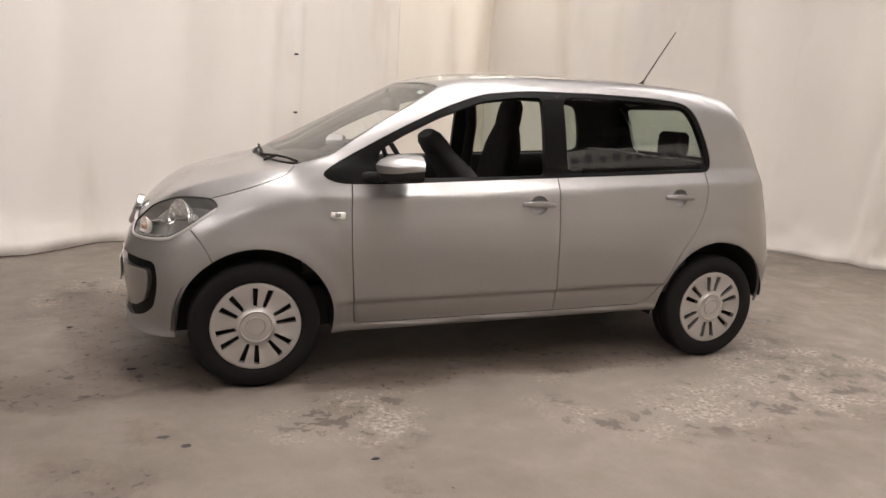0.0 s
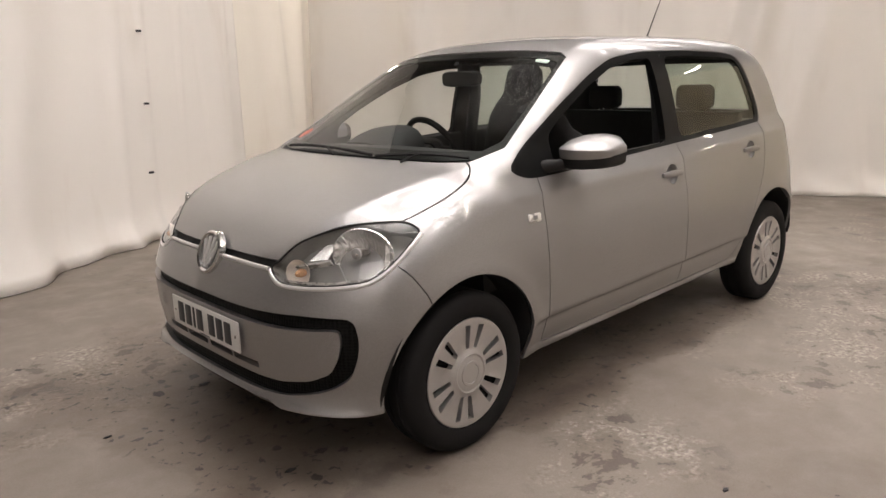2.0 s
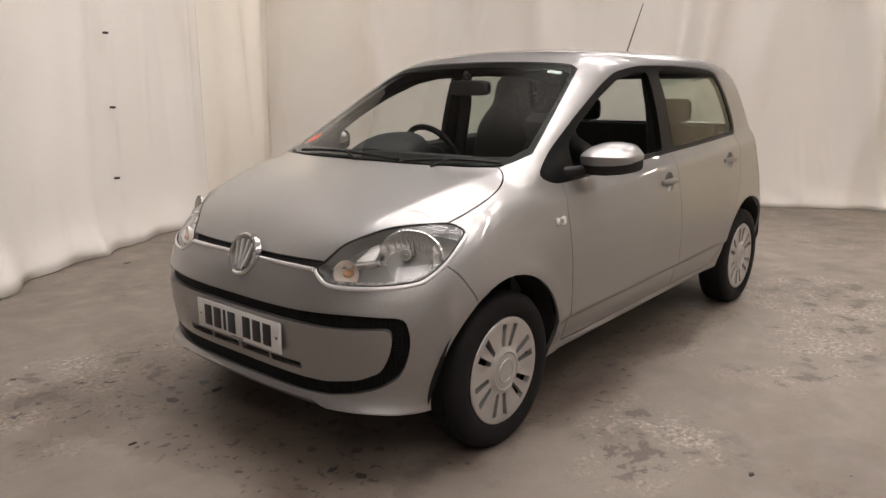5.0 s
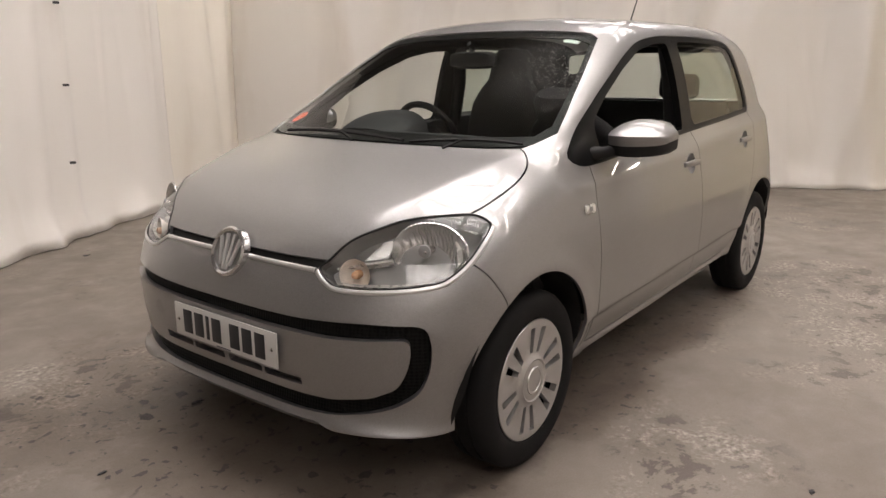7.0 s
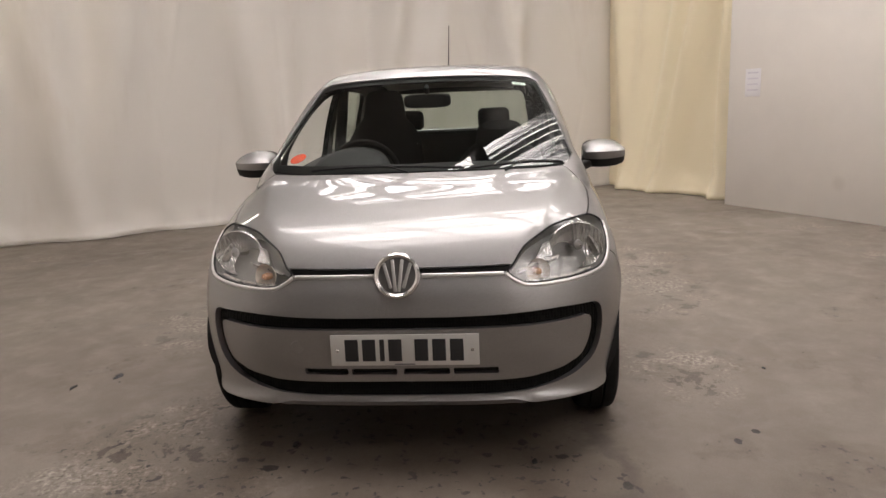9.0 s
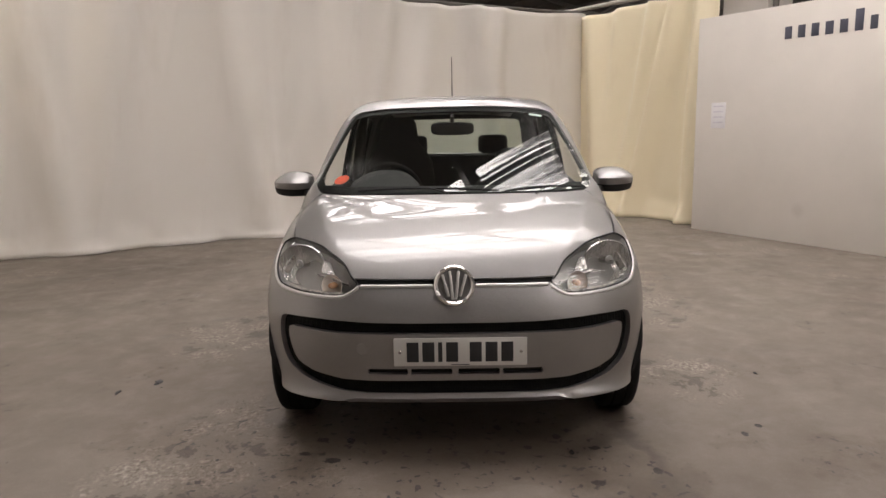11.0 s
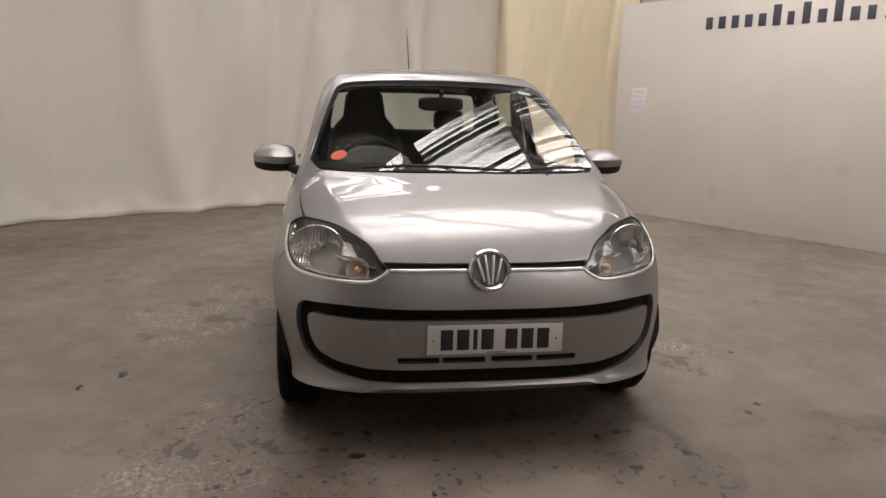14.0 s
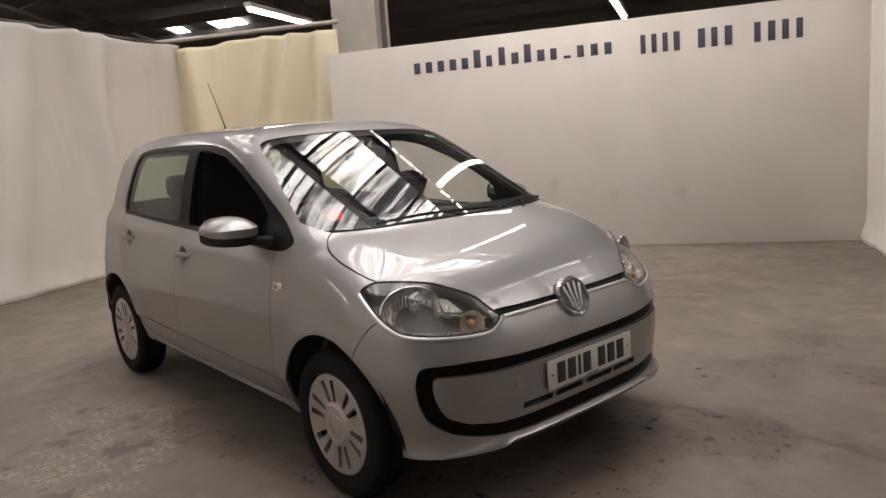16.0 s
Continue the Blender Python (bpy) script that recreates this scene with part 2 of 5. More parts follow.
def sheet_material(name, colour, dirt):
    """Hung tarpaulin: a faint sheen, soft creases and a few grubby patches."""
    m, nt, b = material(name)
    vec = texture_space(nt)
    big = noise_tex(nt, vec, 0.45, 3, 0.5, 0.3)
    low = noise_tex(nt, texture_space(nt, (1, 1, 0.3)), 1.6, 4, 0.6)
    col = ramp(nt, big, [(0.32, tuple(c * 0.955 for c in colour)), (0.68, colour)])
    marks = ramp(nt, low, [(0.26, tuple(1 - dirt * k for k in (0.8, 1.0, 1.2))), (0.42, (1, 1, 1))])
    nt.links.new(mix(nt, 0.7, col, marks, "MULTIPLY"), b.inputs["Base Color"])
    b.inputs["Roughness"].default_value = 0.48
    b.inputs["Specular IOR Level"].default_value = 0.35
    bump(nt, b, noise_tex(nt, texture_space(nt, (1, 1, 0.35)), 2.4, 3, 0.5, 0.6), 0.16, 0.02)
    return m


PAINT = paint_material()
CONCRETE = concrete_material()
SHEET_WHITE = sheet_material("white_tarpaulin", (0.79, 0.755, 0.708), 0.16)
# darker copy of the white sheet: the back curtain's weaker light, put into colour
SHEET_DIM = sheet_material("dimmed_white_tarpaulin", (0.69, 0.657, 0.615), 0.14)
SHEET_CREAM = sheet_material("cream_tarpaulin", (0.86, 0.77, 0.57), 0.14)
SHEET_IVORY = sheet_material("ivory_tarpaulin", (0.81, 0.765, 0.685), 0.12)
def board_material():
    """White painted board with a few faint rubbed marks."""
    m = simple("white_painted_board", (0.69, 0.648, 0.602), 0.55, grain=0.05, scale=60, vary=0.03)
    nt = m.node_tree
    b = nt.nodes["Principled BSDF"]
    col = b.inputs["Base Color"].links[0].from_socket
    for u, z, r in ((-0.43, 0.73, 0.10), (-1.09, 0.57, 0.08), (-1.81, 0.58, 0.10), (0.9, 0.35, 0.09)):
        spot = nt.nodes.new("ShaderNodeTexGradient")
        spot.gradient_type = "SPHERICAL"
        lot = nt.nodes.new("ShaderNodeMapping")
        lot.vector_type = "TEXTURE"
        lot.inputs["Location"].default_value = (u * 0.866 + 4.65 * 0.5, u * 0.5 - 4.65 * 0.866, z)
        lot.inputs["Scale"].default_value = (r, r, r)
        nt.links.new(texture_space(nt), lot.inputs["Vector"])
        nt.links.new(lot.outputs["Vector"], spot.inputs["Vector"])
        col = mix(nt, 1.0, col, ramp(nt, spot.outputs["Fac"], [(0.0, (1, 1, 1)), (0.6, (0.92, 0.91, 0.90))]), "MULTIPLY")
    nt.links.new(col, b.inputs["Base Color"])
    return m


BOARD = board_material()
BLACK = simple("black_plastic", (0.014, 0.0135, 0.0135), 0.6, grain=0.08, scale=500, spec=0.25)
LAMPGREY = simple("lamp_housing_grey", (0.36, 0.355, 0.345), 0.38, 0.3, vary=0.12, scale=300)
LAMPPALE = simple("pale_lamp_reflector", (0.62, 0.60, 0.57), 0.28, 0.35, vary=0.12, scale=1500)
GRILLE_MESH = mesh_grille_material()
GLOSSBLACK = simple("gloss_black_trim", (0.006, 0.006, 0.006), 0.34, spec=0.10)
RUBBER = simple("tyre_rubber", (0.011, 0.0105, 0.0105), 0.75, grain=0.2, scale=300, spec=0.12)
GREYTRIM = simple("dark_grey_trim", (0.030, 0.030, 0.031), 0.66, grain=0.1, scale=300, spec=0.3)
FABRIC = simple("charcoal_fabric", (0.020, 0.020, 0.021), 0.92, grain=0.4, scale=600)
LINING = simple("pale_grey_lining", (0.34, 0.33, 0.31), 0.9, grain=0.2, scale=400)
COVER = simple("silver_wheel_cover", (0.46, 0.445, 0.43), 0.33, 0.65, vary=0.05)
CHROME = simple("chrome", (0.66, 0.65, 0.635), 0.20, 0.9, vary=0.05)
BADGEGREY = simple("badge_field_grey", (0.21, 0.205, 0.20), 0.4, 0.5)
EMBLEM = simple("satin_chrome", (0.66, 0.65, 0.635), 0.34, 0.5, vary=0.06)
REFLECTOR = fluted_material("fluted_reflector", 26)
FINEFLUTE = fluted_material("ribbed_reflector", 60)
BEZEL = simple("lamp_bezel_grey", (0.33, 0.327, 0.32), 0.34, 0.4, vary=0.1, scale=300)
POCKET = simple("indicator_pocket", (0.80, 0.75, 0.69), 0.35, 0.1, vary=0.15, scale=600)
AMBER = simple("amber_lamp", (0.78, 0.47, 0.28), 0.25, vary=0.1, coat=0.6)
PLATE = simple("white_plate", (0.60, 0.59, 0.565), 0.38, vary=0.03)
INK = simple("dark_ink", (0.02, 0.02, 0.022), 0.5)
GREYINK = simple("dark_grey_lettering", (0.066, 0.068, 0.095), 0.6)
FAINTINK = simple("faint_lilac_print", (0.60, 0.57, 0.62), 0.7)
STEEL = simple("painted_steel", (0.115, 0.105, 0.095), 0.6, 0.2, grain=0.1, scale=60)
CLADDING = simple("dusty_cladding", (0.19, 0.175, 0.16), 0.8, grain=0.1, scale=30)
BOUNCEWALL = simple("warehouse_bounce_wall", (0.68, 0.645, 0.60), 0.85, grain=0.1, scale=20)
COLUMN = simple("painted_column", (0.50, 0.47, 0.43), 0.7, grain=0.05, scale=40)
RED = simple("red_sticker", (0.75, 0.08, 0.025), 0.5, vary=0.08)
PALESTICK = simple("pale_green_sticker", (0.62, 0.72, 0.66), 0.5)
PAPER = simple("white_paper", (0.76, 0.74, 0.76), 0.7, vary=0.03)
SCREEN_GLASS = glass_material("windscreen_glass", (0.86, 0.90, 0.87), haze=0.45)
SIDE_GLASS = glass_material("green_side_glass", (0.66, 0.72, 0.67))
LENS = glass_material("lamp_lens", (0.95, 0.95, 0.94))
ROOFGLOW = glow_material("translucent_rooflight", (1.0, 0.925, 0.90), ROOFLIGHT, streaks=True)
TUBEGLOW = glow_material("fluorescent_tube", (1.0, 0.91, 0.80), TUBE)


# ---- mesh helpers ----
def part(name, bm, mat, parent=None, label="", smooth=True):
    """Links a bmesh as one mesh object under a thing or a part."""
    me = bpy.data.meshes.new(name)
    bmesh.ops.recalc_face_normals(bm, faces=bm.faces)
    bm.to_mesh(me)
    bm.free()
    me.materials.append(mat)
    if smooth:
        for p in me.polygons:
            p.use_smooth = True
        me.set_sharp_from_angle(angle=radians(38))
    ob = new(name, me)
    if parent is not None:
        ob.parent = parent
    if label:
        tagged(ob, label)
    return ob


def add_box(bm, lo, hi, bevel=0.0, m=None, seg=2):
    got = bmesh.ops.create_cube(bm, size=1)
    vs = got["verts"]
    for v in vs:
        v.co = Vector([l + (h - l) * (c + 0.5) for c, l, h in zip(v.co, lo, hi)])
    if bevel:
        es = list({e for v in vs for e in v.link_edges})
        r = bmesh.ops.bevel(bm, geom=es, offset=bevel, segments=seg, affect="EDGES", profile=0.5)
        vs = list({v for f in r["faces"] for v in f.verts} | {v for v in vs if v.is_valid})
    if m is not None:
        bmesh.ops.transform(bm, matrix=m, verts=vs)
    return vs


def box(name, lo, hi, mat, parent=None, bevel=0.004, m=None, label=""):
    bm = bmesh.new()
    add_box(bm, lo, hi, bevel, m)
    return part(name, bm, mat, parent, label)


def lathe(bm, profile, axis="y", n=48, centre=(0, 0, 0)):
    """Turns (radius, along) pairs about an axis."""
    rings = []
    for r, a in profile:
        ring = []
        for i in range(n):
            t = 2 * math.pi * i / n
            c, s = r * math.cos(t), r * math.sin(t)
            p = {"y": (c, a, s), "x": (a, c, s), "z": (c, s, a)}[axis]
            ring.append(bm.verts.new(Vector(p) + Vector(centre)))
        rings.append(ring)
    for a, b in zip(rings, rings[1:]):
        for i in range(n):
            bm.faces.new((a[i], a[(i + 1) % n], b[(i + 1) % n], b[i]))
    return rings


def tube(bm, pts, r, n=8, taper=None):
    """A round bar along a line of points."""
    pts = [Vector(p) for p in pts]
    rings = []
    for i, p in enumerate(pts):
        d = (pts[min(i + 1, len(pts) - 1)] - pts[max(i - 1, 0)]).normalized()
        a = d.orthogonal().normalized() if i == 0 else (a - d * a.dot(d)).normalized()
        b = d.cross(a)
        rr = r if taper is None else r + (taper - r) * i / (len(pts) - 1)
        rings.append([bm.verts.new(p + rr * (math.cos(t) * a + math.sin(t) * b)) for t in [2 * math.pi * k / n for k in range(n)]])
    for a1, b1 in zip(rings, rings[1:]):
        for k in range(n):
            bm.faces.new((a1[k], a1[(k + 1) % n], b1[(k + 1) % n], b1[k]))
    bm.faces.new(rings[0])
    bm.faces.new(rings[-1])


def loft(bm, rings, cap=True, closed=True):
    """Skins rings of equal length."""
    vs = [[bm.verts.new(p) for p in r] for r in rings]
    n = len(vs[0])
    for a, b in zip(vs, vs[1:]):
        for i in range(n if closed else n - 1):
            bm.faces.new((a[i], a[(i + 1) % n], b[(i + 1) % n], b[i]))
    if cap:
        bm.faces.new(vs[0])
        bm.faces.new(vs[-1])


def superellipse(cx, cy, rx, ry, n=24, e=4.0):
    out = []
    for i in range(n):
        t = 2 * math.pi * i / n
        c, s = math.cos(t), math.sin(t)
        out.append((cx + rx * math.copysign(abs(c) ** (2 / e), c), cy + ry * math.copysign(abs(s) ** (2 / e), s)))
    return out


# ---- the car's form ----
def pchip(knots, x):
    """A smooth curve through (x, y) knots, with no overshoot."""
    kx, ky = np.array(knots, float).T
    h, d = np.diff(kx), np.diff(ky) / np.diff(kx)
    m = np.zeros(len(kx))
    m[0], m[-1] = d[0], d[-1]
    ok = d[1:] * d[:-1] > 0
    with np.errstate(divide="ignore", invalid="ignore"):
        w1, w2 = 2 * h[1:] + h[:-1], h[1:] + 2 * h[:-1]
        m[1:-1] = np.where(ok, (w1 + w2) / (w1 / d[:-1] + w2 / d[1:]), 0)
    x = np.asarray(x, float)
    i = np.clip(np.searchsorted(kx, x) - 1, 0, len(h) - 1)
    t = (x - kx[i]) / h[i]
    inside = np.clip(t, 0, 1)
    s = inside
    y = ky[i] * (1 + 2 * s) * (1 - s) ** 2 + h[i] * m[i] * s * (1 - s) ** 2 + ky[i + 1] * s * s * (3 - 2 * s) + h[i] * m[i + 1] * s * s * (s - 1)
    return y + np.where(t < 0, t * h[i] * m[0], 0) + np.where(t > 1, (t - 1) * h[i] * m[-1], 0)


def smax(a, b, k):
    h = np.maximum(k - np.abs(a - b), 0) / k
    return np.maximum(a, b) + h * h * k / 4


def ease(x, a, b):
    """0 before a, 1 after b, smooth between."""
    t = np.clip((x - a) / (b - a), 0, 1)
    return t * t * (3 - 2 * t)


def smin(a, b, k):
    return -smax(-a, -b, k)


BONNET = [(-1.84, 0.56), (-1.79, 0.655), (-1.74, 0.712), (-1.69, 0.758), (-1.64, 0.797), (-1.58, 0.833), (-1.45, 0.891), (-1.30, 0.938), (-1.18, 0.970), (-1.0, 1.000), (-0.8, 1.012), (0.0, 1.040), (1.2, 1.10), (1.8, 1.11)]
NOSE = [(0.15, -1.74), (0.212, -1.788), (0.235, -1.800), (0.262, -1.778), (0.30, -1.772), (0.42, -1.788), (0.52, -1.792), (0.60, -1.775), (0.68, -1.745), (0.76, -1.70), (0.9, -1.60)]
TAIL = [(0.15, 1.64), (0.35, 1.735), (0.53, 1.755), (0.62, 1.738), (0.80, 1.698), (1.0, 1.632), (1.2, 1.540), (1.38, 1.428), (1.5, 1.33)]
FLANK = [(0.15, 0.708), (0.24, 0.748), (0.385, 0.801), (0.60, 0.812), (0.72, 0.803), (0.82, 0.785), (0.93, 0.765), (1.05, 0.74)]
CABIN = [(0.80, 0.752), (0.95, 0.722), (1.10, 0.692), (1.25, 0.652), (1.37, 0.605), (1.5, 0.545)]
ROOF = [(-0.7, 1.335), (-0.45, 1.404), (-0.26, 1.440), (0.0, 1.468), (0.3, 1.478), (0.7, 1.484), (1.1, 1.474), (1.35, 1.437), (1.55, 1.385)]
HUB_F, HUB_R, HUB_Z = -1.217, 1.21, 0.285


def fold_at(x):
    """How far from the middle the fold along the bonnet runs."""
    return pchip([(-1.80, 0.33), (-1.68, 0.420), (-1.605, 0.465), (-1.54, 0.497), (-1.47, 0.535), (-1.38, 0.558), (-1.25, 0.592), (-1.12, 0.622), (-0.9, 0.64)], x)


def belt_at(x):
    """The height of the fold under the side windows."""
    return pchip([(-0.9, 0.913), (-0.6, 0.918), (0.18, 0.962), (0.7, 0.990), (1.165, 1.018), (1.5, 1.03)], x) - 0.052


def crease_at(x):
    """The height of the crease low on the doors."""
    return 0.392 + 0.027 * (x + 0.3)


def body_field(x, y, z):
    """Below zero inside the car's skin, above zero outside; y is the distance from the middle plane."""
    y = np.abs(y)
    slope = (pchip(BONNET, x + 0.01) - pchip(BONNET, x - 0.01)) / 0.02
    lip = ease(x, -1.12, -0.80) * np.logaddexp(0, (y - 0.722) / 0.006) * 0.006
    fold = fold_at(x)
    fold = np.logaddexp(0, (y - fold) / 0.006) * 0.006 * ease(-x, 0.85, 1.12)
    nose = ease(-x, 0.80, 1.20)
    edge = 0.17 - 0.12 * nose
    top = (z - (pchip(BONNET, x) - (0.06 - 0.034 * nose) * y**2 - edge * y**4 - 0.05 * nose * y**8 - 1.1 * lip - 0.37 * fold)) / np.sqrt(1 + slope**2)
    flare = 0.010 * (np.exp(-(((np.hypot(x - HUB_F, z - 0.27) - 0.37) / 0.05) ** 2)) + np.exp(-(((np.hypot(x - HUB_R, z - 0.29) - 0.37) / 0.05) ** 2)))
    zz = z - 0.03 * x * np.clip((z - 0.6) / 0.3, 0, 1)
    side = y - (pchip(FLANK, zz) * (1 - 0.006 * ((x - 0.1) / 1.2) ** 2 - 0.012 * np.clip(-x - 1.2, 0, 1) ** 2 * 4) + flare)
    crease = crease_at(x)
    side = side + 0.017 / (1 + np.exp(np.clip((z - crease) / 0.0035, -40, 40))) * np.clip((0.95 - np.abs(x - 0.02)) / 0.12, 0, 1)
    belt = belt_at(x)
    side = side + 0.52 * np.logaddexp(0, np.clip((z - belt) / 0.0025, -40, 60)) * 0.0025 * ease(x, -1.14, -0.82) * ease(-x, -1.45, -1.15)
    side = side - 0.018 * np.exp(-(((z - 0.258 - 0.0305 * (x + 0.3)) / 0.014) ** 2)) * np.clip((0.92 - np.abs(x)) / 0.1, 0, 1)
    front = (pchip(NOSE, z) + 0.03 * y**2 + 0.69 * y**4.4 - x) / np.sqrt(1 + (3.0 * y**3.4) ** 2)
    rear = (x - (pchip(TAIL, z) - 0.05 * y**2 - 0.55 * y**5)) / np.sqrt(1 + (2.7 * y**4) ** 2)
    k = 0.014 + 0.071 * ease(-x, 0.78, 1.2)
    low = smax(smax(smax(side, front, 0.07), top, k), rear, 0.10)
    screen = (z - (1.02 + 0.533 * (x + 1.09) - 0.10 * y**2 - 0.16 * y**4)) * 0.882
    roof = z - (pchip(ROOF, x) - 0.075 * y**2 - 0.16 * y**4)
    blend = np.clip((x - 0.98) / 0.3, 0, 1)
    cab = y - pchip(CABIN, z - 0.035 * x) + 0.045 * np.clip(x - 0.6, 0, 1.5) ** 2 - 0.024 * blend * blend * (3 - 2 * blend) * np.clip((1.35 - z) / 0.35, 0, 1)
    green = smax(smax(smax(screen, roof, 0.05), cab, 0.085), smax(rear, 0.93 - z, 0.03), 0.08)
    return smin(low, green, 0.03 + 0.09 * ease(-x, 0.45, 0.85) * ease(x, -1.10, -0.88) * ease(y, 0.58, 0.70))


X0, X1, ZS, RR = -0.95, 1.0, 0.55, 0.8
UMIN, UMAX, VMAX = X0 - RR * math.pi / 2, X1 + RR * math.pi / 2, RR * math.pi / 2


def rays(u, v):
    u, v = np.asarray(u, float), np.asarray(v, float)
    el = v / RR
    az = np.where(u < X0, (u - UMIN) / RR, np.where(u > X1, math.pi / 2 + (u - X1) / RR, math.pi / 2))
    ox = np.clip(u, X0, X1)
    d = np.stack([-np.cos(az) * np.cos(el), np.sin(az) * np.cos(el), np.sin(el)], -1)
    o = np.stack([ox, 0 * ox, 0 * ox + ZS], -1)
    return o, d


def skin(u, v, depth=0.0):
    """Points of the car's skin by their place on the unrolled sheet; depth goes inwards."""
    o, d = rays(u, v)
    lo, hi = np.full(o.shape[:-1], 0.03), np.full(o.shape[:-1], 1.8)
    for _ in range(34):
        mid = (lo + hi) / 2
        p = o + mid[..., None] * d
        inside = body_field(p[..., 0], p[..., 1], p[..., 2]) < 0
        lo, hi = np.where(inside, mid, lo), np.where(inside, hi, mid)
    p = o + lo[..., None] * d
    p[..., 1] = np.maximum(p[..., 1], 0)
    return p - depth * outward(p) if depth else p


def outward(p, e=0.003):
    x, y, z = p[..., 0], p[..., 1], p[..., 2]
    g = np.stack([body_field(x + e, y, z) - body_field(x - e, y, z), body_field(x, y + e, z) - body_field(x, y - e, z), body_field(x, y, z + e) - body_field(x, y, z - e)], -1)
    return g / np.maximum(np.linalg.norm(g, axis=-1, keepdims=True), 1e-9)


def unroll(p):
    """The place on the unrolled sheet of points near the skin."""
    p = np.asarray(p, float)
    x, y, z = p[..., 0], np.abs(p[..., 1]), p[..., 2]
    dx = np.where(x < X0, x - X0, np.where(x > X1, x - X1, 0))
    az = np.arctan2(y, -dx)
    u = np.where(x < X0, UMIN + RR * az, np.where(x > X1, X1 + RR * (az - math.pi / 2), x))
    return np.stack([u, RR * np.arctan2(z - ZS, np.hypot(dx, y))], -1)


def spline(pts, n=10, closed=False):
    """A smooth line through points, n steps from one to the next."""
    p = np.array(pts, float)
    m = len(p)
    out = []
    for i in range(m if closed else m - 1):
        a, b = p[i], p[(i + 1) % m]
        before = p[(i - 1) % m] if closed or i > 0 else 2 * a - b
        after = p[(i + 2) % m] if closed or i + 2 < m else 2 * b - a
        for t in np.arange(n) / n:
            out.append(0.5 * (2 * a + (b - before) * t + (2 * before - 5 * a + 4 * b - after) * t**2 + (3 * a - before - 3 * b + after) * t**3))
    if not closed:
        out.append(p[-1])
    return np.array(out)


def root(f, lo, hi):
    for _ in range(40):
        mid = (lo + hi) / 2
        if f(mid) < 0:
            lo = mid
        else:
            hi = mid
    return lo


def from_side(x, z):
    return (x, float(root(lambda y: body_field(x, y, z), 0.2, 1.1)), z)


def from_front(y, z):
    return (-float(root(lambda k: body_field(-k, y, z), 1.0, 2.1)), y, z)


def from_top(x, y):
    return (x, y, float(root(lambda z: body_field(x, y, z), 0.6, 1.7)))


def rounded(pts, r, n=5):
    """A closed loop of plain corners with their tips rounded, in any dimension."""
    p = np.array(pts, float)
    out = []
    for i in range(len(p)):
        a, b, c = p[i - 1], p[i], p[(i + 1) % len(p)]
        ra = min(r, np.linalg.norm(a - b) * 0.45)
        rc = min(r, np.linalg.norm(c - b) * 0.45)
        s, e = b + (a - b) / np.linalg.norm(a - b) * ra, b + (c - b) / np.linalg.norm(c - b) * rc
        for t in np.linspace(0, 1, n):
            out.append((1 - t) ** 2 * s + 2 * t * (1 - t) * b + t**2 * e)
    return np.array(out)


def dense(p, step, closed):
    """The same line with points at most a step apart."""
    p = np.array(p, float)
    out = []
    for i in range(len(p) if closed else len(p) - 1):
        a, b = p[i], p[(i + 1) % len(p)]
        k = max(1, int(np.linalg.norm(b - a) / step))
        out += [a + (b - a) * t for t in np.arange(k) / k]
    if not closed:
        out.append(p[-1])
    return np.array(out)


def laid(p3, step=0.02, closed=True):
    """A line in space laid on the skin: its places on the sheet."""
    return unroll(dense(p3, step, closed))


def band(p3, width, step=0.02):
    """A strip along a line laid on the skin, as a loop on the sheet."""
    p = skin(*laid(p3, step, False).T)
    t = np.gradient(p, axis=0)
    side = np.cross(outward(p), t)
    side /= np.linalg.norm(side, axis=1, keepdims=True)
    a, b = p + side * width / 2, p - side * width / 2
    return unroll(np.concatenate([a, b[::-1]]))


def inside(loop, pts):
    x, y = pts[:, 0], pts[:, 1]
    hit = np.zeros(len(pts), bool)
    n = len(loop)
    for i in range(n):
        (x1, y1), (x2, y2) = loop[i], loop[(i + 1) % n]
        if y1 == y2:
            continue
        cross = ((y1 > y) != (y2 > y)) & (x < (x2 - x1) * (y - y1) / (y2 - y1) + x1)
        hit ^= cross
    return hit


def centre(p3, first, last, step=0.02):
    """A line from the middle plane to the middle plane, closed on the sheet beyond its edge."""
    q = unroll(dense(p3, step, False))
    edge = {"front": lambda a: (UMIN - 0.1, a[1]), "rear": lambda a: (UMAX + 0.1, a[1]), "top": lambda a: (a[0], VMAX + 0.1)}
    ends = [edge[last](q[-1]), edge[first](q[0])]
    if (first, last) == ("front", "top"):
        ends.insert(1, (UMIN - 0.1, VMAX + 0.1))
    if (first, last) == ("top", "rear"):
        ends.insert(1, (UMAX + 0.1, VMAX + 0.1))
    return np.concatenate([q, ends])


